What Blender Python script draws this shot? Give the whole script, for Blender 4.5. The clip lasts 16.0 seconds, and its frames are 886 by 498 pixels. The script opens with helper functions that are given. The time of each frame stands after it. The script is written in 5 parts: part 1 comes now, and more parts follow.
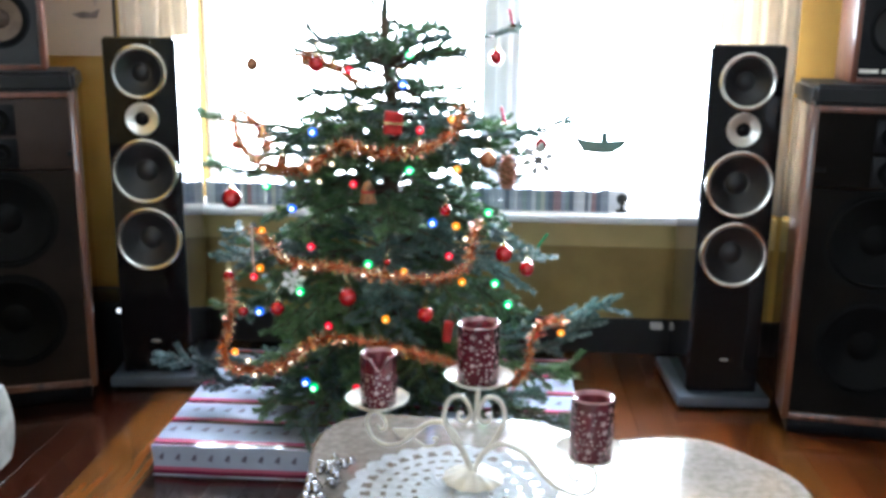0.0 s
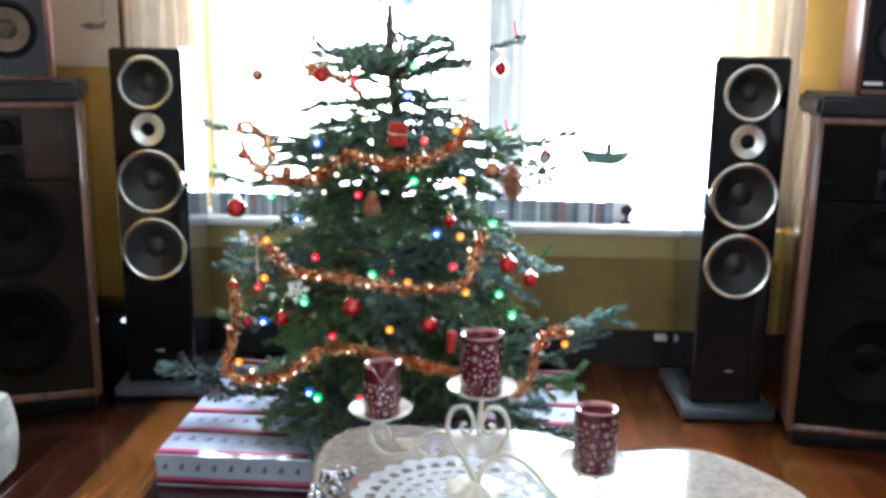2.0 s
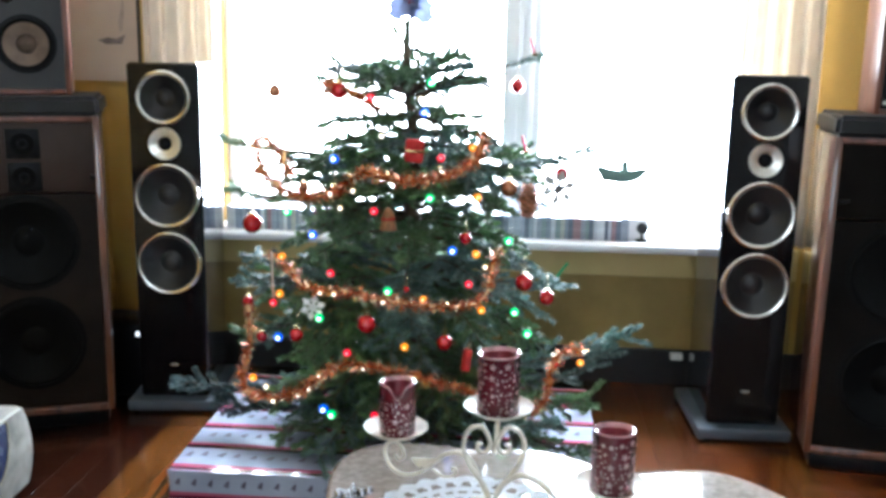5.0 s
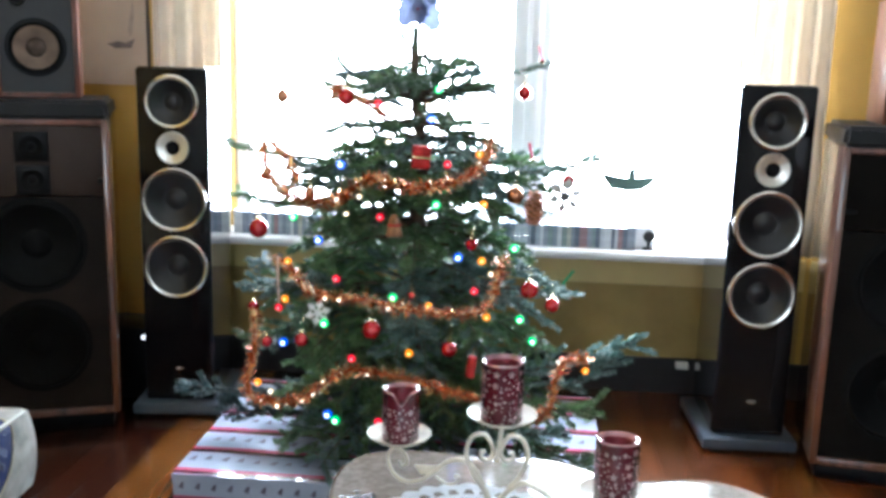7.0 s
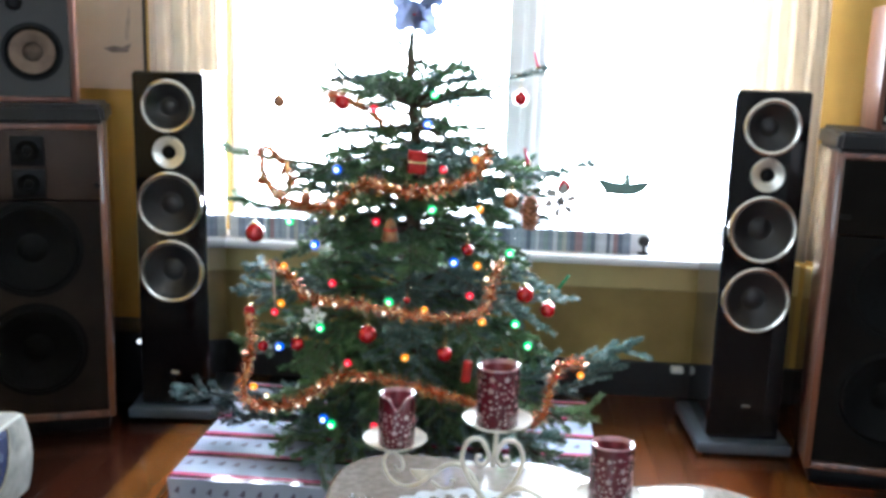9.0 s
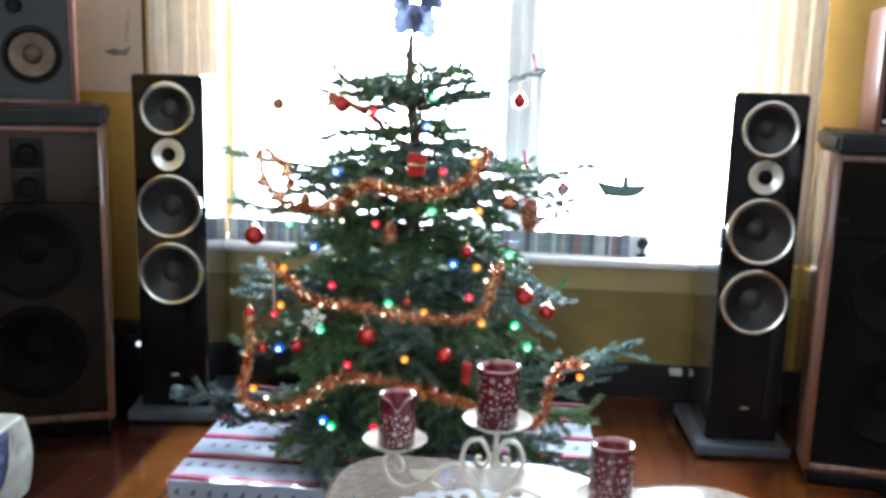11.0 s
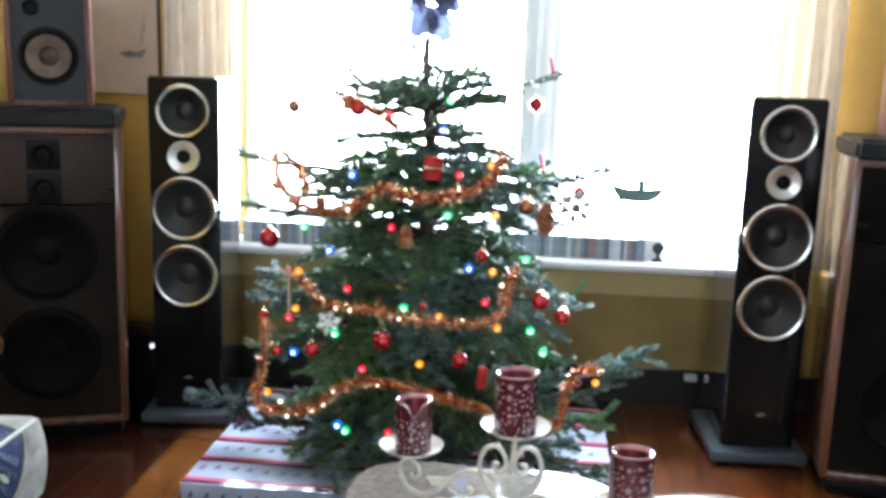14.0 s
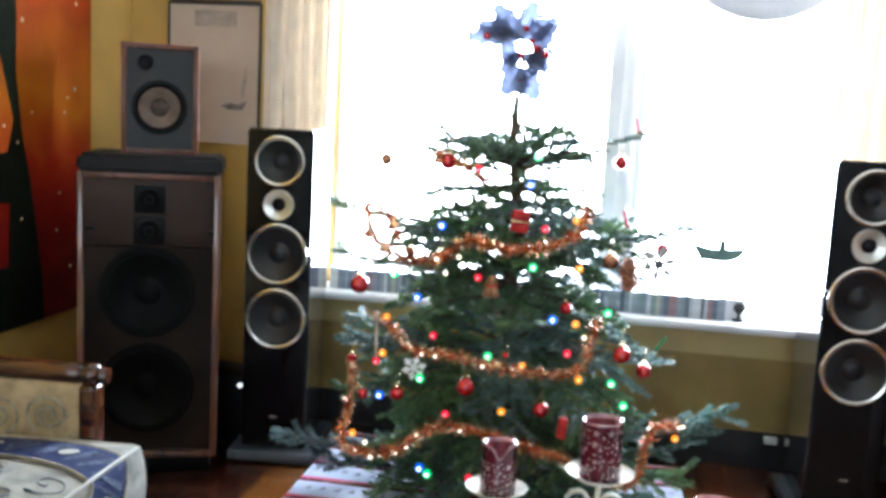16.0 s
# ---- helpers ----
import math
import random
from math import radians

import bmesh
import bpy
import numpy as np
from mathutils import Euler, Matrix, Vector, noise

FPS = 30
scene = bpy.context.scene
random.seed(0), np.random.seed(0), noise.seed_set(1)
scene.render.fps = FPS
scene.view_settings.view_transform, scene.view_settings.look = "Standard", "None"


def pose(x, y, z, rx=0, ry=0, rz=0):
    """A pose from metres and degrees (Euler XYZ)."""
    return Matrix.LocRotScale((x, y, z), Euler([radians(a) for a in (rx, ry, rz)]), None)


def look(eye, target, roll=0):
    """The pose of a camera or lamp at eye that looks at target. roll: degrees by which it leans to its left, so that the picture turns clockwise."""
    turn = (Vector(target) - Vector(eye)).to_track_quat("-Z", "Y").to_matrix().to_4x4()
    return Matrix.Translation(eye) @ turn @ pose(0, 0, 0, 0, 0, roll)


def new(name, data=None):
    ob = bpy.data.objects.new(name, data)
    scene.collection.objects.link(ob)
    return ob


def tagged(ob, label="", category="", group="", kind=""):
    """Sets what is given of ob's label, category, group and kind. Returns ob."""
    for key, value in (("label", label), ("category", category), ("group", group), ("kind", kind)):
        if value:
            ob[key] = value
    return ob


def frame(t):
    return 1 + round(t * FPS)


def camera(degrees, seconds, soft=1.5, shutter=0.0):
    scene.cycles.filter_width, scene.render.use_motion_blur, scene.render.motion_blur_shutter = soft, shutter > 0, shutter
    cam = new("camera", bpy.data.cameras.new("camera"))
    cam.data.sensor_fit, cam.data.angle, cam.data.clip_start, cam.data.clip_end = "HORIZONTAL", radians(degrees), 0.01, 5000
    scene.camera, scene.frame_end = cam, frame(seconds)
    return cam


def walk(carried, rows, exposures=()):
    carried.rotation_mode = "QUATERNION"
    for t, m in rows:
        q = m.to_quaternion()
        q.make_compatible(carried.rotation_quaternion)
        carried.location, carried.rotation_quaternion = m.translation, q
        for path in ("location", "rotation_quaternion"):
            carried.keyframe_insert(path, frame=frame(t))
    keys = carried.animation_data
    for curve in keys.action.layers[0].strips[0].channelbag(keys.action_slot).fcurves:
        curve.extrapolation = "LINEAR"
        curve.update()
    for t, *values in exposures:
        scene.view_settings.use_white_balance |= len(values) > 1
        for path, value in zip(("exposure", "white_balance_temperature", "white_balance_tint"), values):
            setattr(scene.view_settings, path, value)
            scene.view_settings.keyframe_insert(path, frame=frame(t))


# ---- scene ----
cam = camera(51.0, 16.0, soft=3.4, shutter=0.4)
PATH = [
    (0, (0.014, -0.004, 1.17), (-0.096, 1.938, 0.705), 0.7),
    (0.5, (0.013, -0.004, 1.17), (-0.104, 1.94, 0.714), 0.7),
    (1, (0.012, -0.003, 1.169), (-0.103, 1.942, 0.718), 0.7),
    (1.5, (0.015, -0.004, 1.168), (-0.104, 1.943, 0.725), 0.7),
    (2, (0.016, -0.007, 1.17), (-0.105, 1.939, 0.728), 0.8),
    (2.5, (0.016, -0.01, 1.169), (-0.108, 1.937, 0.727), 0.9),
    (3, (0.016, -0.008, 1.171), (-0.113, 1.941, 0.737), 1.1),
    (3.5, (0.012, -0.003, 1.169), (-0.122, 1.944, 0.73), 1.1),
    (4, (0.009, -0.001, 1.169), (-0.126, 1.946, 0.73), 1.2),
    (4.5, (0.008, 0.002, 1.168), (-0.134, 1.951, 0.742), 1.3),
    (4.7, (0.006, 0.001, 1.173), (-0.141, 1.951, 0.755), 1.1),
    (7, (0.01, 0.002, 1.175), (-0.154, 1.955, 0.776), 1.6),
    (7.5, (0.01, 0.0, 1.176), (-0.156, 1.953, 0.778), 1.6),
    (8, (0.006, -0.002, 1.178), (-0.154, 1.952, 0.78), 1.7),
    (8.5, (0.007, -0.001, 1.178), (-0.155, 1.953, 0.785), 1.7),
    (9, (0.01, -0.004, 1.179), (-0.145, 1.951, 0.788), 1.7),
    (11.5, (0.004, -0.01, 1.176), (-0.147, 1.947, 0.793), 1.7),
    (12, (0.001, -0.003, 1.179), (-0.158, 1.953, 0.794), 1.7),
    (12.5, (0.001, 0.0, 1.179), (-0.16, 1.957, 0.796), 1.7),
    (13, (0.0, -0.002, 1.178), (-0.164, 1.953, 0.793), 1.8),
    (13.5, (-0.004, 0.004, 1.176), (-0.168, 1.96, 0.793), 1.8),
    (14, (-0.007, 0.001, 1.177), (-0.181, 1.958, 0.798), 1.9),
    (14.5, (-0.024, 0.007, 1.174), (-0.243, 1.961, 0.808), 2.0),
    (15, (-0.020, -0.002, 1.160), (-0.329, 1.951, 0.856), 4.2),
    (15.5, (-0.047, -0.034, 1.156), (-0.405, 1.91, 0.85), 2.3),
    (16, (-0.034, -0.081, 1.177), (-0.367, 1.873, 0.908), 3.0),
]
walk(cam, [(t, look(eye, target, roll)) for t, eye, target, roll in PATH],
     exposures=[(0.0, 0.50, 5980, 10), (16.0, 0.50, 5980, 10)])

# ---- light ----
world = bpy.data.worlds.new("sky")
scene.world = world
world.use_nodes = True
wn = world.node_tree.nodes
sky_tex = wn.new("ShaderNodeTexSky")
sky_tex.sky_type = "NISHITA"
sky_tex.sun_disc = False
sky_tex.sun_elevation = radians(22)
sky_tex.sun_rotation = radians(12)
wn["Background"].inputs[1].default_value = 0.12
world.node_tree.links.new(sky_tex.outputs[0], wn["Background"].inputs[0])
SKY_GLOW = 40.0
# fill strength of the added rear window behind the camera
BACK_FILL = 3.9


# ---- materials ----
def mat(name, col, rough=0.5, metal=0.0, var=0.15, scale=8.0, bump=0.1, bump_scale=60.0, coat=0.0, col2=None, spec=0.5, stretch=(1, 1, 1), emit=None, power=0.0, trans=0.0, sheen=0.0, per_object=0.0):
    m = bpy.data.materials.new(name)
    m.use_nodes = True
    nt = m.node_tree
    n, l = nt.nodes, nt.links
    b = n["Principled BSDF"]
    b.inputs["Metallic"].default_value = metal
    b.inputs["Coat Weight"].default_value = coat
    b.inputs["Coat Roughness"].default_value = 0.04
    b.inputs["Specular IOR Level"].default_value = spec
    b.inputs["Transmission Weight"].default_value = trans
    b.inputs["Sheen Weight"].default_value = sheen
    tc = n.new("ShaderNodeTexCoord")
    mp = n.new("ShaderNodeMapping")
    mp.inputs["Scale"].default_value = stretch
    l.new(tc.outputs["Object"], mp.inputs[0])
    big = n.new("ShaderNodeTexNoise")
    big.inputs["Scale"].default_value = scale
    big.inputs["Detail"].default_value = 5
    l.new(mp.outputs[0], big.inputs["Vector"])
    fine = n.new("ShaderNodeTexNoise")
    fine.inputs["Scale"].default_value = bump_scale
    fine.inputs["Detail"].default_value = 4
    l.new(mp.outputs[0], fine.inputs["Vector"])
    mix = n.new("ShaderNodeMix")
    mix.data_type = "RGBA"
    c2 = col2 or tuple(max(0.0, c * (1 - 2 * var)) for c in col)
    c1 = col if col2 else tuple(min(1.0, c * (1 + var)) for c in col)
    mix.inputs["A"].default_value = (*c1, 1)
    mix.inputs["B"].default_value = (*c2, 1)
    ramp = n.new("ShaderNodeMapRange")
    ramp.inputs["From Min"].default_value = 0.35
    ramp.inputs["From Max"].default_value = 0.68
    l.new(big.outputs["Fac"], ramp.inputs["Value"])
    l.new(ramp.outputs[0], mix.inputs["Factor"])
    out = mix.outputs["Result"]
    if per_object:
        info = n.new("ShaderNodeObjectInfo")
        hsv = n.new("ShaderNodeHueSaturation")
        mr = n.new("ShaderNodeMapRange")
        mr.inputs["To Min"].default_value = 1 - per_object
        mr.inputs["To Max"].default_value = 1 + per_object
        l.new(info.outputs["Random"], mr.inputs["Value"])
        l.new(mr.outputs[0], hsv.inputs["Value"])
        l.new(out, hsv.inputs["Color"])
        out = hsv.outputs[0]
    l.new(out, b.inputs["Base Color"])
    rr = n.new("ShaderNodeMapRange")
    rr.inputs["To Min"].default_value = max(0.02, rough * 0.8)
    rr.inputs["To Max"].default_value = min(1.0, rough * 1.2)
    l.new(fine.outputs["Fac"], rr.inputs["Value"])
    l.new(rr.outputs[0], b.inputs["Roughness"])
    if bump:
        bp = n.new("ShaderNodeBump")
        bp.inputs["Strength"].default_value = bump
        bp.inputs["Distance"].default_value = 0.002
        l.new(fine.outputs["Fac"], bp.inputs["Height"])
        l.new(bp.outputs[0], b.inputs["Normal"])
    if emit:
        b.inputs["Emission Color"].default_value = (*emit, 1)
        b.inputs["Emission Strength"].default_value = power
    return m


def glow(name, col, power):
    m = bpy.data.materials.new(name)
    m.use_nodes = True
    n = m.node_tree.nodes
    n.remove(n["Principled BSDF"])
    e = n.new("ShaderNodeEmission")
    e.inputs[0].default_value = (*col, 1)
    e.inputs[1].default_value = power
    m.node_tree.links.new(e.outputs[0], n["Material Output"].inputs[0])
    return m


def glass_mat():
    m = bpy.data.materials.new("window glass")
    m.use_nodes = True
    n, l = m.node_tree.nodes, m.node_tree.links
    n.remove(n["Principled BSDF"])
    t = n.new("ShaderNodeBsdfTransparent")
    g = n.new("ShaderNodeBsdfGlossy")
    g.inputs["Roughness"].default_value = 0.02
    f = n.new("ShaderNodeFresnel")
    f.inputs[0].default_value = 1.45
    mx = n.new("ShaderNodeMixShader")
    l.new(f.outputs[0], mx.inputs[0])
    l.new(t.outputs[0], mx.inputs[1])
    l.new(g.outputs[0], mx.inputs[2])
    l.new(mx.outputs[0], n["Material Output"].inputs[0])
    return m


M_WALL = mat("ochre wall paint", (0.57, 0.365, 0.095), 0.75, var=0.08, scale=3, bump=0.25, bump_scale=120)
M_PALE = mat("pale grey wall paint", (0.55, 0.55, 0.53), 0.8, var=0.05, scale=3, bump=0.2, bump_scale=120)
M_PANEL = mat("tan painted panel", (0.34, 0.23, 0.07), 0.6, var=0.12, scale=5, bump=0.15)
M_TRIM = mat("pale yellow trim", (0.62, 0.48, 0.20), 0.5, var=0.06, scale=6)
M_SKIRT = mat("dark skirting", (0.014, 0.012, 0.014), 0.5, var=0.2)
M_CEIL = mat("ceiling paint", (0.78, 0.76, 0.70), 0.9, var=0.03)
M_WHITE = mat("white window paint", (0.80, 0.79, 0.81), 0.4, var=0.03, scale=6, bump=0.05)
M_PLANK = mat("varnished floor plank", (0.105, 0.026, 0.0042), 0.24, var=0.3, scale=5, stretch=(7, 0.5, 1), bump=0.05, bump_scale=25, col2=(0.050, 0.012, 0.0028), coat=0.25, per_object=0.3)
M_PLANKGOLD = mat("golden floor plank", (0.125, 0.043, 0.008), 0.22, var=0.25, scale=5, stretch=(7, 0.5, 1), bump=0.05, bump_scale=25, col2=(0.080, 0.026, 0.005), coat=0.25, per_object=0.15)
# own dark red, deepened for the shade round the left speakers
M_PLANKRED = mat("dark red floor plank with shade", (0.022, 0.0052, 0.0020), 0.24, var=0.3, scale=5, stretch=(7, 0.5, 1), bump=0.05, bump_scale=25, col2=(0.013, 0.0034, 0.0014), coat=0.25, per_object=0.35)
M_SUB = mat("floor joint", (0.02, 0.01, 0.006), 0.8)
M_BLACK = mat("piano black lacquer", (0.006, 0.006, 0.008), 0.05, var=0.1, bump=0.0, coat=1.0)
M_GLOSS = mat("glossy black front", (0.004, 0.0042, 0.0055), 0.07, var=0.1, bump=0.0, spec=0.28)
M_SATIN = mat("satin black", (0.004, 0.0042, 0.0055), 0.36, var=0.15, bump=0.05, spec=0.13)
M_RUBBER = mat("black rubber", (0.0025, 0.0028, 0.003), 0.6, bump=0.1, spec=0.1)
M_CONE = mat("charcoal cone", (0.013, 0.0135, 0.016), 0.42, var=0.2, bump=0.2, bump_scale=90)
M_CHROME = mat("brushed chrome", (0.72, 0.70, 0.65), 0.22, 1.0, var=0.05, bump=0.0)
M_ALU = mat("pale aluminium", (0.66, 0.64, 0.58), 0.3, 0.85, var=0.06, bump=0.0)
M_PLINTH = mat("blue grey plinth", (0.068, 0.085, 0.108), 0.35, var=0.12, bump=0.05)
M_WALNUT = mat("red walnut veneer", (0.12, 0.045, 0.025), 0.3, var=0.3, scale=4, stretch=(8, 8, 0.7), bump=0.1, coat=1.0)
M_MAHOG = mat("mahogany trim", (0.13, 0.042, 0.024), 0.35, var=0.25, scale=5, stretch=(6, 6, 1), bump=0.08)
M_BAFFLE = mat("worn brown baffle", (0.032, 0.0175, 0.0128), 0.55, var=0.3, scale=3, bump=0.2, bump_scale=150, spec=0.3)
# darker tone of the baffle: weaker light low down, put into colour
M_BOARD = mat("brown board darkened for shade", (0.0145, 0.0095, 0.0075), 0.7, var=0.3, scale=4, bump=0.3, bump_scale=200, spec=0.15)
# near-black copy of the front board: shade put into its colour
M_SHADEFRONT = mat("front board darkened for shade", (0.0055, 0.0046, 0.0041), 0.8, var=0.25, scale=4, bump=0.3, bump_scale=300, spec=0.1)
M_CAP = mat("charcoal vinyl cap", (0.0075, 0.0075, 0.009), 0.42, var=0.15, bump=0.2, bump_scale=200, spec=0.22)
M_BLUEGREY = mat("blue grey baffle", (0.0165, 0.0185, 0.022), 0.55, var=0.12, bump=0.2, bump_scale=150)
M_PAPERCONE = mat("tan paper cone", (0.17, 0.122, 0.095), 0.8, var=0.15, scale=20, bump=0.3)
M_PAPERDUST = mat("brown paper dust cap", (0.10, 0.07, 0.055), 0.8, var=0.2, scale=40, bump=0.2)
M_CURTAIN = mat("cream curtain", (0.86, 0.78, 0.69), 0.85, var=0.05, scale=14, bump=0.25, bump_scale=400, sheen=0.2, trans=0.0)
M_SHEER = mat("white voile", (0.85, 0.86, 0.9), 0.9, var=0.03, bump=0.1, bump_scale=300)
M_PAPER = mat("aged drawing paper", (0.62, 0.52, 0.42), 0.7, var=0.06, scale=4, bump=0.05)
M_INK = mat("grey pencil", (0.22, 0.19, 0.18), 0.8, var=0.2, scale=30)
M_INKPALE = mat("pale wash", (0.46, 0.39, 0.33), 0.8, var=0.1, scale=30)
M_FRAME = mat("dark frame", (0.03, 0.02, 0.018), 0.4)
M_TABLE = mat("cream stone tabletop", (0.37, 0.33, 0.305), 0.10, var=0.12, scale=75, bump=0.06, bump_scale=160, col2=(0.255, 0.22, 0.195), coat=0.9)
M_CREAM = mat("cream painted iron", (0.73, 0.70, 0.62), 0.4, var=0.12, scale=30, bump=0.2, bump_scale=120)
M_LACE = mat("white crochet cotton", (0.86, 0.90, 0.95), 0.85, var=0.05, scale=60, bump=0.5, bump_scale=500)
M_WAX = mat("maroon wax", (0.095, 0.010, 0.020), 0.16, var=0.12, scale=20, bump=0.05, coat=0.8)
# pale rim, lightened further to hold its whitish highlight
M_RIM = mat("pale wax rim with highlight tint", (0.42, 0.22, 0.25), 0.12, var=0.2, scale=40, bump=0.25, coat=1.0)
M_WELL = mat("melted wax", (0.20, 0.014, 0.028), 0.35, var=0.15, scale=40, bump=0.1)
M_STAR = mat("silver pink star print", (0.42, 0.28, 0.31), 0.30, 0.2, var=0.25, scale=60, bump=0.0)
M_WICK = mat("burnt wick", (0.03, 0.02, 0.02), 0.9)
M_SILVER = mat("silver bead", (0.32, 0.32, 0.34), 0.15, 1.0, bump=0.0)
M_BARK = mat("spruce bark", (0.09, 0.06, 0.04), 0.9, var=0.3, scale=30, bump=0.5)
M_NEEDLE = mat("spruce needles", (0.115, 0.22, 0.08), 0.34, var=0.3, scale=14, bump=0.0, col2=(0.045, 0.115, 0.055), per_object=0.3, spec=0.7)
M_NEEDLEB = mat("blue spruce needles", (0.14, 0.225, 0.20), 0.34, var=0.3, scale=14, bump=0.0, col2=(0.06, 0.135, 0.115), per_object=0.25, spec=0.7)
# darker copy of the blue needles: shade put into the colour
M_NEEDLESHADE = mat("blue spruce needles with shade in the colour", (0.026, 0.056, 0.058), 0.4, var=0.3, scale=14, bump=0.0, per_object=0.2)
# leaf colour is lightened and blued to hold the window's glare
M_HOLLY = mat("holly leaf blued by window glare", (0.15, 0.18, 0.26), 0.4, var=0.25, scale=20)
M_RED = mat("red glass bauble", (0.56, 0.009, 0.018), 0.06, 0.4, var=0.05, bump=0.0, coat=1.0)
M_COPPERBALL = mat("copper bauble", (0.55, 0.25, 0.14), 0.2, 0.7, var=0.1, bump=0.0)
M_GOLD = mat("gold cap", (0.7, 0.5, 0.25), 0.25, 1.0, bump=0.0)
M_TINSEL = mat("copper tinsel", (0.70, 0.33, 0.14), 0.2, 0.85, var=0.3, scale=60, bump=0.0, col2=(0.42, 0.10, 0.04))
M_STRAW = mat("straw ornament", (0.26, 0.12, 0.05), 0.7, var=0.3, scale=60)
M_REDFELT = mat("red felt", (0.45, 0.02, 0.02), 0.8, var=0.15, scale=40)
M_SNOW = mat("white glitter", (0.85, 0.87, 0.9), 0.4, var=0.05)
M_WIRE = mat("dark green wire", (0.02, 0.05, 0.025), 0.5)
M_UPH = mat("cream floral damask", (0.46, 0.345, 0.185), 0.8, col2=(0.22, 0.17, 0.09), scale=22, bump=0.3, bump_scale=300, sheen=0.2)
M_VINE = mat("woven grey vine", (0.33, 0.29, 0.20), 0.8, var=0.2, scale=40)
M_SCROLL = mat("grey blue woven thread", (0.145, 0.165, 0.18), 0.85, var=0.2, scale=40)
M_CUSH = mat("ivory brocade", (0.225, 0.212, 0.18), 0.75, var=0.3, scale=16, bump=0.3, bump_scale=300, sheen=0.2)
M_NAVY = mat("navy brocade", (0.007, 0.017, 0.075), 0.8, var=0.3, scale=38, bump=0.2, col2=(0.020, 0.027, 0.075), spec=0.2)
M_PIPING = mat("cream piping", (0.38, 0.365, 0.32), 0.6, var=0.05)
M_ARM = mat("polished mahogany arm", (0.055, 0.016, 0.007), 0.10, var=0.25, scale=6, stretch=(1, 6, 6), bump=0.04, coat=0.5)
M_BOAT = mat("dark green wood", (0.06, 0.11, 0.09), 0.6, var=0.2)
M_DROP = mat("pale green glass", (0.42, 0.52, 0.36), 0.12, var=0.1, bump=0.0, coat=0.6)
M_PORT = mat("warm grey metal", (0.3, 0.29, 0.27), 0.35, 0.6)
M_PLUG = mat("white plastic", (0.7, 0.7, 0.68), 0.4, var=0.04, bump=0.0)
M_PAPERBOX = mat("printed paper ground", (0.38, 0.43, 0.55), 0.18, var=0.08, scale=6, bump=0.9, bump_scale=16, coat=0.8)


def see_through(m, share, col):
    """Cloth: some of the light that meets it comes through."""
    n, l = m.node_tree.nodes, m.node_tree.links
    t = n.new("ShaderNodeBsdfTranslucent")
    t.inputs[0].default_value = (*col, 1)
    mx = n.new("ShaderNodeMixShader")
    mx.inputs[0].default_value = share
    l.new(n["Principled BSDF"].outputs[0], mx.inputs[1])
    l.new(t.outputs[0], mx.inputs[2])
    l.new(mx.outputs[0], n["Material Output"].inputs[0])


see_through(M_CURTAIN, 0.22, (0.88, 0.79, 0.66))
see_through(M_SHEER, 0.05, (0.8, 0.82, 0.9))
see_through(M_HOLLY, 0.13, (0.36, 0.40, 0.60))
M_GLASS = glass_mat()
M_SKYGLOW = glow("bright overcast sky", (0.86, 0.95, 1.02), SKY_GLOW)
M_BACKFILL = glow("rear fill daylight", (0.84, 0.93, 1.0), BACK_FILL)


def stripe_mat():
    """Gift paper: red and pink bands on grey blue, along the box's depth and down its front."""
    m = M_PAPERBOX
    n, l = m.node_tree.nodes, m.node_tree.links
    b = n["Principled BSDF"]
    base = b.inputs["Base Color"].links[0].from_socket
    tc = n.new("ShaderNodeTexCoord")
    sep = n.new("ShaderNodeSeparateXYZ")
    l.new(tc.outputs["Object"], sep.inputs[0])
    wob = n.new("ShaderNodeTexNoise")
    wob.inputs["Scale"].default_value = 3
    l.new(tc.outputs["Object"], wob.inputs["Vector"])

    def op(kind, a, c):
        k = n.new("ShaderNodeMath")
        k.operation = kind
        for i, v in enumerate((a, c)):
            if isinstance(v, (int, float)):
                k.inputs[i].default_value = v
            else:
                l.new(v, k.inputs[i])
        return k.outputs[0]
    s = op("SUBTRACT", op("ADD", sep.outputs["Y"], op("MULTIPLY", wob.outputs["Fac"], 0.02)), op("MULTIPLY", sep.outputs["Z"], -1.66))
    f = op("FRACT", op("ADD", op("DIVIDE", s, 0.142), 8.89), 0.0)
    dark = op("LESS_THAN", f, 0.14)
    pink = op("MULTIPLY", op("GREATER_THAN", f, 0.14), op("LESS_THAN", f, 0.26))
    for fac, col in ((dark, (0.12, 0.012, 0.035)), (pink, (0.42, 0.09, 0.16))):
        mx = n.new("ShaderNodeMix")
        mx.data_type = "RGBA"
        l.new(fac, mx.inputs["Factor"])
        l.new(base, mx.inputs["A"])
        mx.inputs["B"].default_value = (*col, 1)
        base = mx.outputs["Result"]
    l.new(base, b.inputs["Base Color"])


stripe_mat()


def vary_islands(m, cols):
    """Each loose strip takes one of the colours."""
    n, l = m.node_tree.nodes, m.node_tree.links
    geo = n.new("ShaderNodeNewGeometry")
    ramp = n.new("ShaderNodeValToRGB")
    ramp.color_ramp.interpolation = "CONSTANT"
    e = ramp.color_ramp.elements
    e[0].color = (*cols[0], 1)
    e[1].position, e[1].color = 1.0, (*cols[-1], 1)
    for k, c in enumerate(cols[1:], 1):
        q = e.new(k / len(cols))
        q.color = (*c, 1)
    l.new(geo.outputs["Random Per Island"], ramp.inputs[0])
    l.new(ramp.outputs[0], n["Principled BSDF"].inputs["Base Color"])


